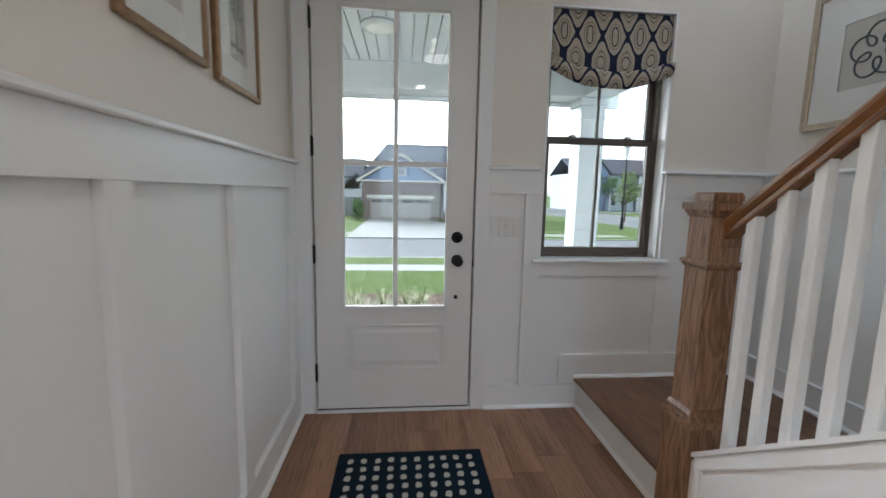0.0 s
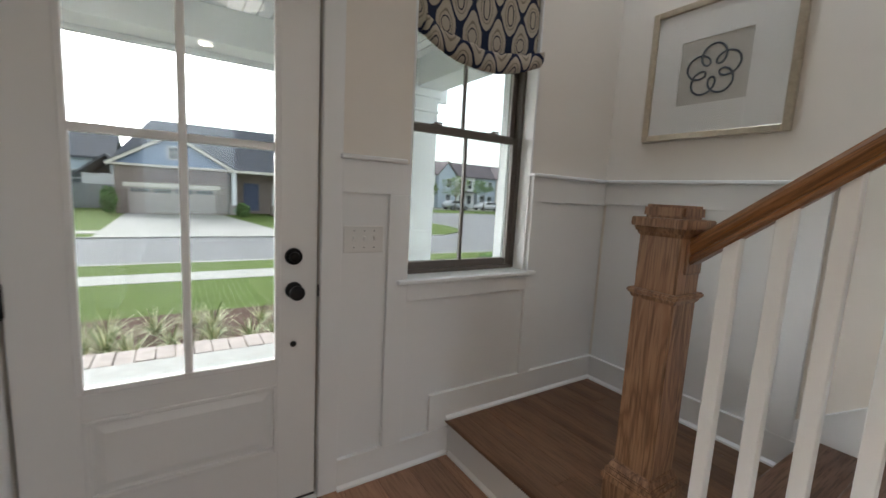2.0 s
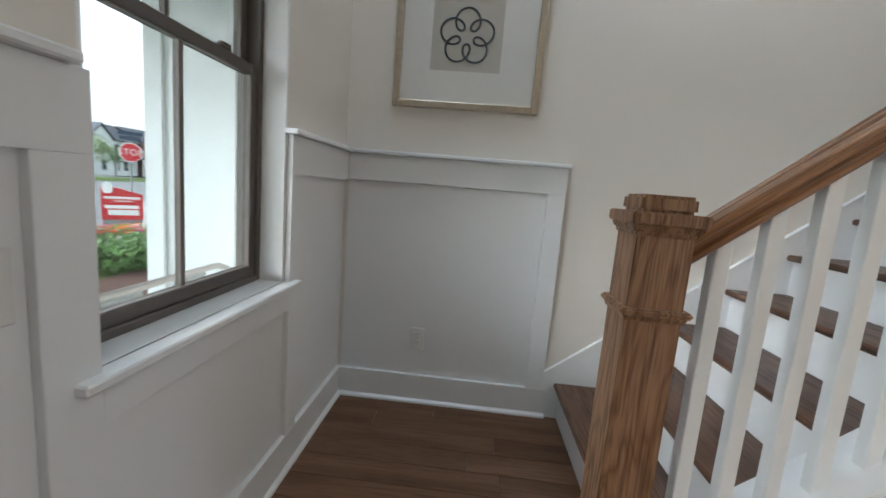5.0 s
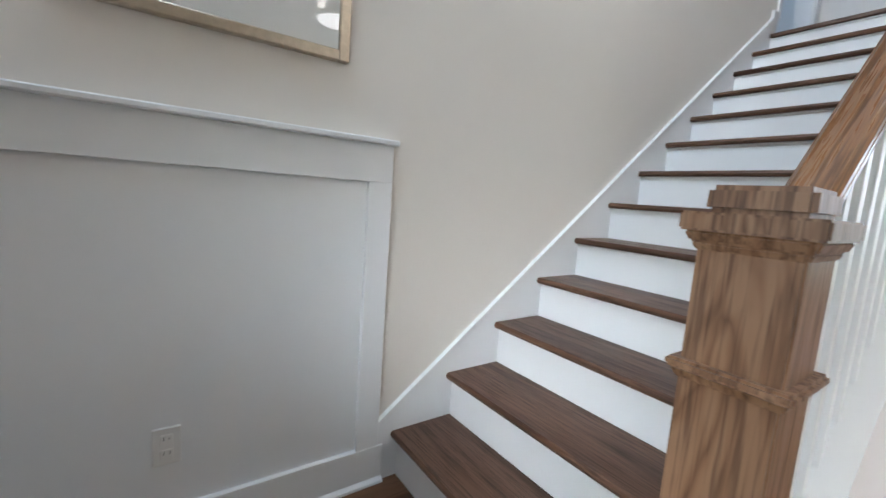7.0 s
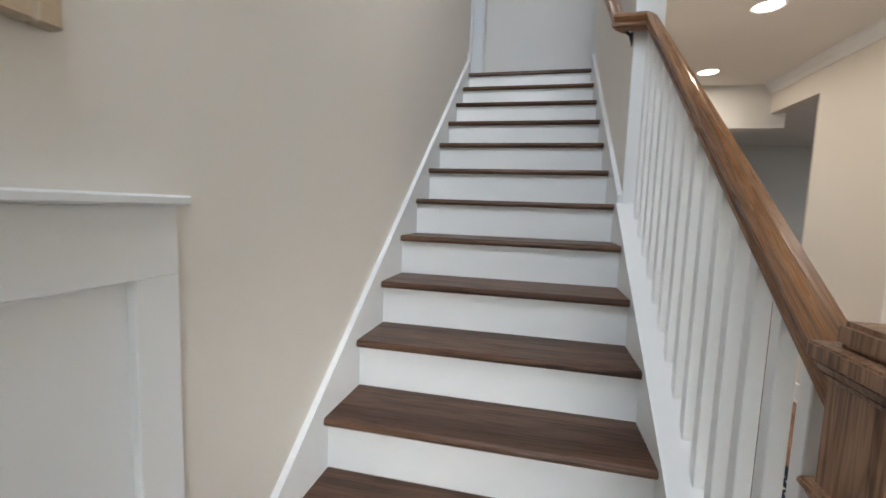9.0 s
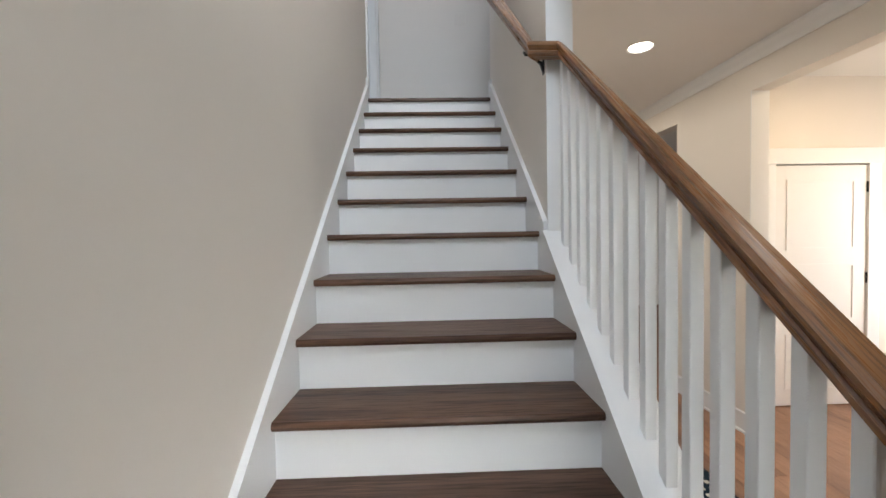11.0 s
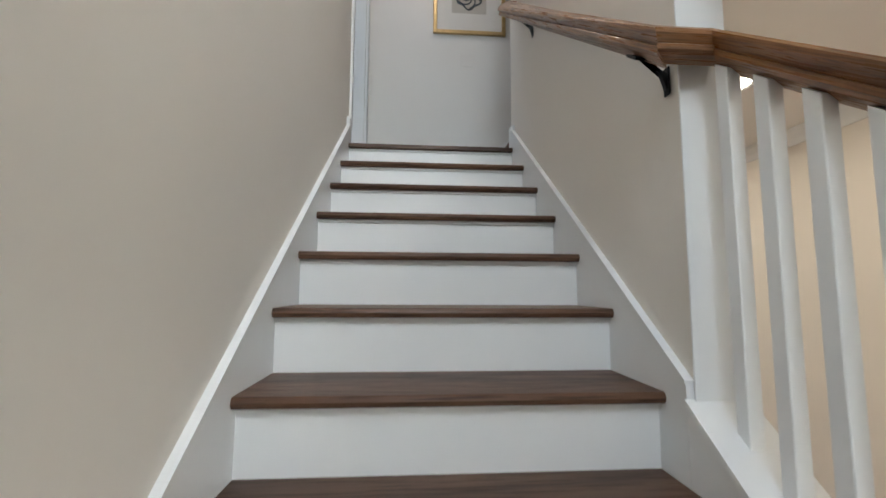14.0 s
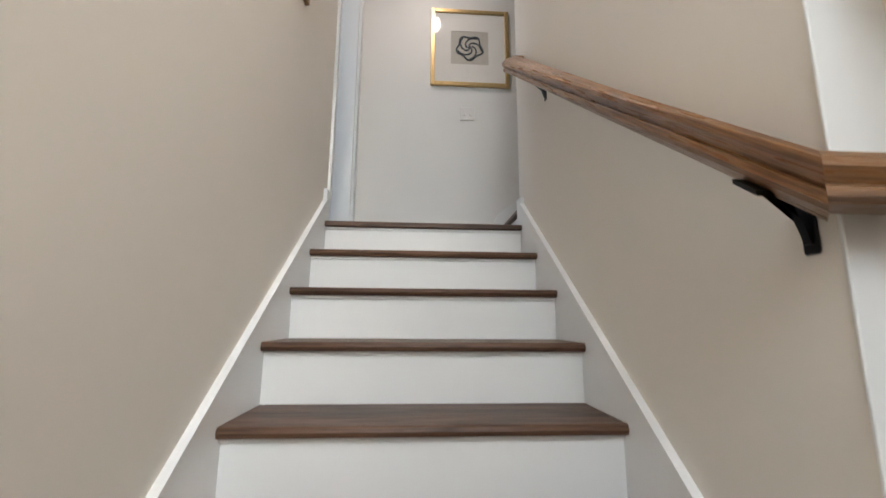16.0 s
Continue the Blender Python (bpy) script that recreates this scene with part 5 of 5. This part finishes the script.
def porch_bench(x, half):
    ch = thing("porch_bench", (x, 0.7, -0.09), "grey tubular porch bench with sling back panels", "bench")
    z, y = -0.09, 0.45
    left, right = x - half, x + half
    arch = [(left, y + 0.05, z), (left, y + 0.06, z + 0.42), (left, y, z + 0.92), (left + 0.03, y - 0.004, z + 0.975), (left + 0.1, y - 0.005, z + 1.0),
            (right - 0.1, y - 0.005, z + 1.0), (right - 0.03, y - 0.004, z + 0.975), (right, y, z + 0.92), (right, y + 0.06, z + 0.42), (right, y + 0.05, z)]
    tube("frame", arch, 0.014, TUBE, ch)
    for ex in (left, right):
        tube("armrest", [(ex, y + 0.01, z + 0.64), (ex, y + 0.5, z + 0.62), (ex, y + 0.54, z + 0.58), (ex, y + 0.54, z)], 0.012, TUBE, ch)
    block("seat", (left, right, y + 0.05, y + 0.52, z + 0.40, z + 0.415), SLING, ch)
    n = 3
    w = (2 * half - 0.2) / n
    for k in range(n):
        xa = left + 0.1 + k * w
        part("sling_panel", prism(bmesh.new(), [(y + 0.06, z + 0.43), (y + 0.005, z + 0.985), (y - 0.005, z + 0.985), (y + 0.05, z + 0.43)], "x", xa + 0.08, xa + w - 0.08), SLING, ch)
    return ch


porch_bench(2.0, 0.6)

# planting
def tuft(rg):
    th = thing("ornamental_grass", (0, 0, 0), "clump of variegated strap-leaved grass in mulch", "plant", "border grasses")
    for nm, mat, n in (("pale_blades", BLADE_A, 46), ("green_blades", BLADE_B, 30)):
        bm = bmesh.new()
        for i in range(n):
            a, ln, tilt = rg.uniform(0, 6.28), rg.uniform(0.25, 0.5), rg.uniform(0.3, 1.15)
            d, s = Vector((math.cos(a), math.sin(a), 0)), Vector((-math.sin(a), math.cos(a), 0)) * 0.011
            prev = None
            for k in range(4):
                q = k / 3
                c = d * (0.02 + ln * q * math.sin(tilt) * (0.6 + 0.4 * q)) + Vector((0, 0, ln * (q * math.cos(tilt * 0.8) - 0.35 * q * q * math.sin(tilt))))
                w = s * (1 - q * 0.85)
                row = (bm.verts.new(c - w), bm.verts.new(c + w))
                if prev:
                    bm.faces.new((prev[0], prev[1], row[1], row[0]))
                prev = row
        part(nm, bm, mat, th)
    return th


rg = random.Random(21)
first = tuft(rg)
first.location = (0.1, 3.6, GZ + 0.04)
for j, y in enumerate((3.2, 3.9, 4.55)):
    for i in range(17):
        copy_thing(first, pose(-1.9 + i * 0.42 + rg.uniform(-0.12, 0.12) + 0.2 * (j % 2), y + rg.uniform(-0.14, 0.14), GZ + 0.04, 0, 0, rg.uniform(0, 360)) @ Matrix.Scale(rg.uniform(0.75, 1.1), 4))


def leafy(bm, c, r, n, rg, size):
    for i in range(n):
        v = Vector((rg.gauss(0, 1), rg.gauss(0, 1), rg.gauss(0, 1))).normalized() * (rg.uniform(0.25, 1) ** 0.5)
        p = Vector(c) + Vector((v.x * r[0], v.y * r[1], v.z * r[2]))
        u = Vector((rg.gauss(0, 1), rg.gauss(0, 1), rg.gauss(0, 1))).normalized()
        w = u.orthogonal().normalized()
        s = size * rg.uniform(0.6, 1.3)
        bm.faces.new([bm.verts.new(p + u * s), bm.verts.new(p + w * s * 0.5), bm.verts.new(p - u * s), bm.verts.new(p - w * s * 0.5)])
    return bm


def shrub(at, r, mat, label, n=260, size=0.09, flower=None):
    th = thing("shrub", at, label, "shrub")
    rgs = random.Random(int(at[0] * 100 + at[1] * 10))
    part("stem", rod(bmesh.new(), at, (at[0], at[1], at[2] + r[2]), 0.03, 0.015, 8), BARK, th)
    part("leaves", leafy(bmesh.new(), (at[0], at[1], at[2] + r[2] * 0.95), r, n, rgs, size), mat, th)
    if flower:
        tagged(part("flowers", leafy(bmesh.new(), (at[0], at[1], at[2] + r[2] * 1.35), (r[0], r[1], r[2] * 0.7), n // 2, rgs, size * 0.9), flower, th), kind="stuff")
    return th


def tree(at, h, crown, mat, label, n=900):
    th = thing("tree", at, label, "tree")
    rgs = random.Random(int(at[0] * 10 + at[1]))
    x, y, z = at
    bm = rod(bmesh.new(), (x, y, z), (x + 0.05, y, z + h * 0.75), 0.09, 0.03, 9)
    tips = []
    for k in range(9):
        a, q = rgs.uniform(0, 6.28), rgs.uniform(0.3, 0.75)
        b = (x + crown * 0.7 * math.cos(a), y + crown * 0.7 * math.sin(a), z + h * (q + 0.18))
        rod(bm, (x, y, z + h * q), b, 0.035, 0.01, 6)
        tips.append(b)
    part("trunk", bm, BARK, th)
    bm = bmesh.new()
    for b in tips + [(x, y, z + h * 0.85), (x, y, z + h * 0.65)]:
        leafy(bm, b, (crown * 0.55, crown * 0.55, h * 0.13), n // 11, rgs, 0.16)
    part("crown", bm, mat, th)
    return th


for i in range(7):
    q = i / 6
    shrub((7.1 + 1.5 * q + 0.2 * (i % 2), 6.1 - 1.4 * q + 0.25 * (i % 2), GZ), (0.5, 0.5, 0.36), LEAF, "leafy green border shrub", 380, 0.065)
for i in range(12):
    q = (i // 2) / 5
    shrub((10.1 + 1.35 * q + 0.3 * (i % 2), 8.8 - 1.35 * q + 0.3 * (i % 2), GZ), (0.3, 0.3, 0.2), LEAF, "low bedding plant in bright flower", 90, 0.05, (FLOWER_M, FLOWER_O, FLOWER_R)[i % 3])

# signs
sg = thing("entrance_sign", (12.6, 10.0, GZ), "red notched community sign with white lettering bars", "sign")
SA, SB = Vector((12.25, 10.40, 0)), Vector((12.94, 9.65, 0))
sd = (SB - SA).normalized()
sn = Vector((-sd.y, sd.x, 0)) * -1


def on_sign(u, z, out):
    p = SA + sd * u * 0.785 + sn * out
    return (p.x, p.y, GZ + z - 0.25)


def sign_plate(nm, pts, o0, o1, mat, lab=""):
    bm = bmesh.new()
    lo, hi = [bm.verts.new(on_sign(u, z, o0)) for u, z in pts], [bm.verts.new(on_sign(u, z, o1)) for u, z in pts]
    bm.faces.new(lo)
    bm.faces.new(hi[::-1])
    for i in range(len(pts)):
        bm.faces.new((lo[i], lo[(i + 1) % len(pts)], hi[(i + 1) % len(pts)], hi[i]))
    return part(nm, bm, mat, sg, lab)


sign_plate("board", [(0, 0.5), (1.3, 0.5), (1.3, 1.28), (0.5, 1.46), (0, 1.5)], -0.04, 0.04, RED, "red board")
sign_plate("plinth", [(0.05, 0.36), (1.27, 0.36), (1.27, 0.5), (0.05, 0.5)], -0.03, 0.03, STEEL)
for u in (0.15, 1.15):
    sign_plate("post", [(u, 0), (u + 0.08, 0), (u + 0.08, 0.5), (u, 0.5)], -0.028, 0.028, STEEL)
for u0, u1, z0, z1 in ((0.08, 1.2, 1.13, 1.2), (0.4, 0.95, 1.05, 1.08), (0.1, 1.15, 0.84, 0.94), (0.2, 1.15, 0.64, 0.8)):
    for side in (1, -1):
        sign_plate("lettering_bar", [(u0, z0), (u1, z0), (u1, z1), (u0, z1)], 0.041 * side, 0.046 * side, SIGNWHITE, "white lettering bar")
sign_plate("emblem", [(0.2 + 0.17 * math.cos(k * 0.524), 1.45 + 0.17 * math.sin(k * 0.524)) for k in range(12)], -0.05, 0.05, SIGNWHITE, "round white emblem")

stop = thing("stop_sign", (17.3, 13.85, GZ), "red octagonal stop sign on a steel post", "road sign")
c = Vector((17.3, 13.85, GZ))
nrm = (Vector((0.8, -0.7, 0)) - Vector((c.x, c.y, 0))).normalized()
sid = Vector((-nrm.y, nrm.x, 0))
part("post", rod(bmesh.new(), c, c + Vector((0, 0, 3.27)), 0.035, seg=8), STEEL, stop)


def oct_plate(nm, r, o, mat, lab):
    bm = bmesh.new()
    pts = [(r * math.cos(radians(22.5 + 45 * k)), r * math.sin(radians(22.5 + 45 * k))) for k in range(8)]
    lo = [bm.verts.new(c + sid * u + nrm * o + Vector((0, 0, 2.42 + v))) for u, v in pts]
    hi = [bm.verts.new(c + sid * u + nrm * (o + 0.006) + Vector((0, 0, 2.42 + v))) for u, v in pts]
    bm.faces.new(lo)
    bm.faces.new(hi[::-1])
    for i in range(8):
        bm.faces.new((lo[i], lo[(i + 1) % 8], hi[(i + 1) % 8], hi[i]))
    return part(nm, bm, mat, stop, lab)


oct_plate("rim", 0.42, 0.036, SIGNWHITE, "white rim")
oct_plate("face", 0.385, 0.043, RED, "red face")


def lettering(text, size, at, xdir, out, mat, parent, name):
    cu = bpy.data.curves.new(name, "FONT")
    cu.body, cu.size, cu.align_x, cu.align_y, cu.extrude = text, size, "CENTER", "CENTER", 0.002
    tmp = bpy.data.objects.new(name, cu)
    scene.collection.objects.link(tmp)
    bpy.context.view_layer.update()
    me = bpy.data.meshes.new_from_object(tmp.evaluated_get(bpy.context.evaluated_depsgraph_get()))
    bpy.data.objects.remove(tmp)
    up_ = Vector((0, 0, 1))
    m = Matrix((xdir, up_, out)).transposed().to_4x4()
    m.translation = Vector(at) - ORIGIN[parent.name]
    me.transform(m)
    me.materials.clear()
    me.materials.append(mat)
    ob = new(name, me)
    ob.parent = parent
    return ob


lettering("STOP", 0.36, c + nrm * 0.053 + Vector((0, 0, 2.42)), sid, nrm, SIGNWHITE, stop, "lettering")
bm = bmesh.new()
for z, w in ((3.0, 0.36), (3.2, 0.42)):
    vs = [c + sid * u + nrm * (0.04 + o) + Vector((0, 0, z + v)) for o in (0, 0.006) for u, v in ((-w, -0.08), (w, -0.08), (w, 0.08), (-w, 0.08))]
    vs = [bm.verts.new(v) for v in vs]
    for q in ((0, 1, 2, 3), (7, 6, 5, 4), (0, 4, 5, 1), (1, 5, 6, 2), (2, 6, 7, 3), (3, 7, 4, 0)):
        bm.faces.new([vs[i] for i in q])
part("street_name_plates", bm, SIGNGREEN, stop, "dark street name plates")

lamp = thing("street_lamp", (15.5, 24.4, FZ), "tall black street lamp with a lantern head", "street lamp")
part("base", rod(bmesh.new(), (15.5, 24.4, FZ), (15.5, 24.4, FZ + 0.8), 0.13, 0.09, 12), BLACK, lamp)
part("pole", rod(bmesh.new(), (15.5, 24.4, FZ + 0.8), (15.5, 24.4, FZ + 5.0), 0.06, 0.045, 12), BLACK, lamp)
part("lantern", rod(bmesh.new(), (15.5, 24.4, FZ + 5.0), (15.5, 24.4, FZ + 5.5), 0.12, 0.2, 8), SIGNWHITE, lamp, "pale lantern glass")
part("cap", rod(bmesh.new(), (15.5, 24.4, FZ + 5.5), (15.5, 24.4, FZ + 5.8), 0.24, 0.03, 8), BLACK, lamp)

tree((20.5, 33, RZ), 4.6, 1.3, LEAF_Y, "young street tree with airy crown")
tree((9.5, 38, FZ), 5.0, 1.9, LEAF, "small green garden tree")
tree((36, 50, FZ), 5.2, 1.9, LEAF_Y, "young tree before the row of houses")
tree((43, 52, FZ), 5.0, 1.8, LEAF, "young tree before the row of houses")
tree((52, 50, FZ), 5.6, 2.0, LEAF_Y, "young tree before the row of houses")
tree((58, 52, FZ), 4.6, 1.6, LEAF, "young tree before the row of houses")
tree((31, 58, FZ), 5.4, 2.0, LEAF, "small tree beside a house")
for at, r in (((-2.9, 30.3, FZ), (0.45, 0.45, 0.9)), ((-6.0, 33, FZ), (0.9, 0.9, 1.3)), ((4.3, 29.2, FZ), (0.5, 0.5, 0.5)), ((7.2, 30, FZ), (0.6, 0.6, 0.5))):
    shrub(at, r, LEAF, "rounded evergreen garden shrub", 600, 0.1)


# houses
def wall_window(parent, x0, x1, y, z0, z1, trim=WHITESIDE):
    w = block("window", (x0, x1, y - 0.06, y, z0, z1), trim, parent, "white framed window", 0.01)
    block("pane", (x0 + 0.09, x1 - 0.09, y - 0.07, y - 0.061, z0 + 0.09, (z0 + z1) / 2 - 0.03), FARGLASS, w, "", 0)
    block("pane", (x0 + 0.09, x1 - 0.09, y - 0.07, y - 0.061, (z0 + z1) / 2 + 0.03, z1 - 0.09), FARGLASS, w, "", 0)


def gable_roof(parent, x0, x1, y0, y1, z0, z1, mat, along="x"):
    if along == "x":
        ym = (y0 + y1) / 2
        bm = prism(bmesh.new(), [(y0, z0), (ym, z1), (y1, z0), (y1, z0 - 0.18), (ym, z1 - 0.2), (y0, z0 - 0.18)], "x", x0, x1)
    else:
        xm = (x0 + x1) / 2
        bm = prism(bmesh.new(), [(x0, z0), (xm, z1), (x1, z0), (x1, z0 - 0.18), (xm, z1 - 0.2), (x0, z0 - 0.18)], "y", y0, y1)
    return part("roof", bm, mat, parent)


HY = 31.0
h = thing("house", (1, HY, -0.65), "brick house with a blue gable over a double garage", "house")
block("wall", (-1.75, 3.75, HY, HY + 10, -0.65, 2.75), BRICK, h, "mixed brick wall", 0)
block("wall", (3.75, 10, HY + 2.2, HY + 10, -0.65, 2.75), BRICK, h, "mixed brick wall", 0)
part("gable", prism(bmesh.new(), [(-1.75, 2.75), (3.75, 2.75), (1.0, 4.75)], "y", HY + 0.05, HY + 0.25), BLUESIDE, h, "blue sided gable")
bm = bmesh.new()
for s in (-1, 1):
    prism(bm, [(1.0 + s * 3.05, 2.62), (1.0, 4.86), (1.0, 5.12), (1.0 + s * 3.15, 2.80)], "y", HY - 0.3, HY + 6)
part("gable_roof", bm, ROOF, h)
bm = bmesh.new()
for s in (-1, 1):
    prism(bm, [(1.0 + s * 3.05, 2.56), (1.0, 4.78), (1.0, 4.98), (1.0 + s * 3.13, 2.72)], "y", HY - 0.36, HY - 0.3)
part("bargeboard", bm, CREAMSIDE, h)
block("gutter", (-2.1, 4.1, HY - 0.25, HY - 0.02, 2.6, 2.76), CREAMSIDE, h, "", 0.02)
bm = bmesh.new()
v = [bm.verts.new(p) for p in ((-2.1, HY + 0.2, 2.75), (10.4, HY + 0.9, 2.75), (10.4, HY + 10.4, 2.75), (-2.1, HY + 10.4, 2.75), (-0.2, HY + 4.6, 6.3), (7.4, HY + 4.6, 6.3))]
for q in ((0, 1, 5, 4), (1, 2, 5), (2, 3, 4, 5), (3, 0, 4), (0, 3, 2, 1)):
    bm.faces.new([v[i] for i in q])
part("roof", bm, ROOF, h, "grey shingle hip roof")
gd = block("garage_door", (-1.15, 3.1, HY - 0.04, HY - 0.001, -0.65 + 0.02, 1.2), GARAGE, h, "putty coloured double garage door", 0)
for i in range(8):
    for j in range(3):
        block("panel", (-1.08 + i * 0.525, -0.64 + i * 0.525, HY - 0.065, HY - 0.041, -0.65 + 0.1 + j * 0.46, -0.65 + 0.48 + j * 0.46), GARAGE, gd, "", 0.015)
for i in range(4):
    block("light", (-1.06 + i * 1.05, -0.18 + i * 1.05, HY - 0.05, HY - 0.041, 0.86, 1.12), FARGLASS, gd, "dark window light", 0)
block("lintel", (-1.4, 3.35, HY - 0.05, HY - 0.002, 1.22, 1.5), CREAMSIDE, h, "", 0.01)
wall_window(h, 0.7, 1.35, HY + 0.04, 3.15, 4.1)
block("shutter", (1.38, 1.62, HY - 0.02, HY + 0.04, 3.18, 4.05), NAVYD, h, "", 0)
block("porch_roof", (3.8, 9.6, HY - 0.2, HY + 2.3, 2.55, 2.75), CREAMSIDE, h, "", 0.01)
for x in (4.15, 6.6, 9.2):
    block("porch_post", (x - 0.13, x + 0.13, HY, HY + 0.26, -0.1, 2.55), WHITESIDE, h, "", 0.01)
    block("pier", (x - 0.3, x + 0.3, HY - 0.1, HY + 0.4, -0.65, 0.15), BRICK, h, "", 0)
block("front_door", (4.9, 5.85, HY + 2.14, HY + 2.2, -0.35, 1.85), NAVYD, h, "dark blue front door", 0.01)
wall_window(h, 6.7, 8.4, HY + 2.2, 0.1, 1.9)

h.location, h.scale = (0.45, HY, FZ - 0.05), (1.13, 1.0, 0.94)

far = thing("house", (-9, 44, FZ), "blue-grey house beyond a dark fence", "house")
block("wall", (-14, -4.2, 44, 52, FZ, 3.0), PALESIDE, far, "", 0)
gable_roof(far, -14.4, -3.8, 43.6, 52.4, 3.0, 5.2, ROOF)
wall_window(far, -7, -5.6, 44, 0.4, 1.9)
wall_window(far, -10, -8.6, 44, 0.4, 1.9)
wh = thing("house", (-4.5, 40, FZ), "white gabled house behind the brick house", "house")
block("wall", (-5.2, -2.4, 38, 46, FZ, 1.6), WHITESIDE, wh, "", 0)
gable_roof(wh, -5.6, -2.0, 37.6, 46, 1.6, 3.1, ROOF, "y")
fence = thing("fence", (-6, 36, FZ), "dark grey board fence", "fence")
for i in range(18):
    block("board", (-9 + i * 0.36, -9 + i * 0.36 + 0.34, 36, 36.04, FZ, FZ + 1.7), STEEL, fence, "", 0)


def town_house(x0, x1, y, wall_mat, roof_mat, gable_at, gable_mat, label):
    th = thing("town_house", ((x0 + x1) / 2, y, FZ), label, "house", "row of houses")
    block("wall", (x0, x1, y, y + 10, FZ, 4.9), wall_mat, th, "", 0)
    gable_roof(th, x0 - 0.3, x1 + 0.3, y - 0.5, y + 10.5, 4.9, 7.6, roof_mat)
    g0, g1 = gable_at
    gm = (g0 + g1) / 2
    part("gable", prism(bmesh.new(), [(g0, FZ), (g1, FZ), (g1, 5.0), (gm, 6.9), (g0, 5.0)], "y", y - 1.0, y + 4), gable_mat, th, "projecting gabled bay")
    bm = bmesh.new()
    for s, ge in ((-1, g0), (1, g1)):
        prism(bm, [(ge + s * 0.3, 4.75), (gm, 7.0), (gm, 7.25), (ge + s * 0.35, 4.95)], "y", y - 1.3, y + 4)
    part("gable_roof", bm, roof_mat, th)
    x = x0 + 0.7
    while x < x1 - 1.2:
        yy = y - 1.0 if g0 + 0.1 < x < g1 - 1.1 else y
        if not (g0 - 1.2 < x < g0 + 0.1 or g1 - 1.1 < x < g1):
            wall_window(th, x, x + 1.05, yy, 2.7, 4.3)
            wall_window(th, x, x + 1.05, yy, -0.1, 1.6)
        x += 1.75
    block("porch_roof", (g1 + 0.1, x1, y - 1.6, y, 2.05, 2.25), roof_mat, th, "", 0.02)
    for px in (g1 + 0.3, x1 - 0.3):
        block("porch_post", (px - 0.1, px + 0.1, y - 1.5, y - 1.3, FZ, 2.05), WHITESIDE, th, "", 0)
    return th


town_house(27, 37, 60, PALESIDE, ROOF, (28.5, 32), BLUESIDE, "pale blue two-storey house with a dark blue gable")
town_house(37.6, 47, 60, WHITESIDE, ROOF2, (38.5, 42), PALESIDE, "white two-storey row house with brown roof")
town_house(47.6, 57, 60, PALESIDE, ROOF2, (52, 55.5), CREAMSIDE, "pale blue row house with a cream gable")
town_house(57.6, 70, 59, WHITESIDE, ROOF, (60, 64), WHITESIDE, "white row house with dark roof")
town_house(70.6, 84, 58, DARKBRICK, ROOF, (72, 77), DARKBRICK, "dark red brick row house")
left_row = town_house(8, 18, 62, CREAMSIDE, ROOF, (9, 12.5), WHITESIDE, "cream house beyond the garden tree")


def car(at, turn, mat, label):
    th = thing("car", (0, 0, 0), label, "car", "parked cars")
    bm = prism(bmesh.new(), [(-2.2, 0.35), (2.2, 0.35), (2.25, 0.7), (2.1, 0.92), (1.1, 1.02), (0.45, 1.46), (-1.2, 1.5), (-2.0, 1.08), (-2.25, 0.95)], "y", -0.88, 0.88)
    bmesh.ops.bevel(bm, geom=list(bm.edges), offset=0.06, segments=2, affect="EDGES")
    part("body", bm, mat, th, "", True)
    for s in (-1, 1):
        part("side_window", prism(bmesh.new(), [(-1.7, 1.05), (0.95, 1.03), (0.4, 1.38), (-1.15, 1.42)], "y", s * 0.86, s * 0.89), FARGLASS, th, "dark side glass")
        for x in (-1.4, 1.4):
            w = part("wheel", rod(bmesh.new(), (x, s * 0.7, 0.33), (x, s * 0.9, 0.33), 0.33, seg=18), RUBBER, th)
            part("rim", rod(bmesh.new(), (x, s * 0.89, 0.33), (x, s * 0.91, 0.33), 0.2, seg=14), STEEL, w)
    block("headlight", (2.15, 2.26, 0.5, 0.8, 0.68, 0.82), SIGNWHITE, th, "", 0.02)
    block("headlight", (2.15, 2.26, -0.8, -0.5, 0.68, 0.82), SIGNWHITE, th, "", 0.02)
    th.matrix_basis = pose(*at, 0, 0, turn)
    return th


car((37.5, 52.0, FZ), 8, CARS, "silver sedan parked before the row of houses")
car((45.0, 53.8, FZ), 185, CARW, "white hatchback parked before the houses")
car((51.5, 53.0, FZ), 5, CARW, "white sedan parked before the houses")
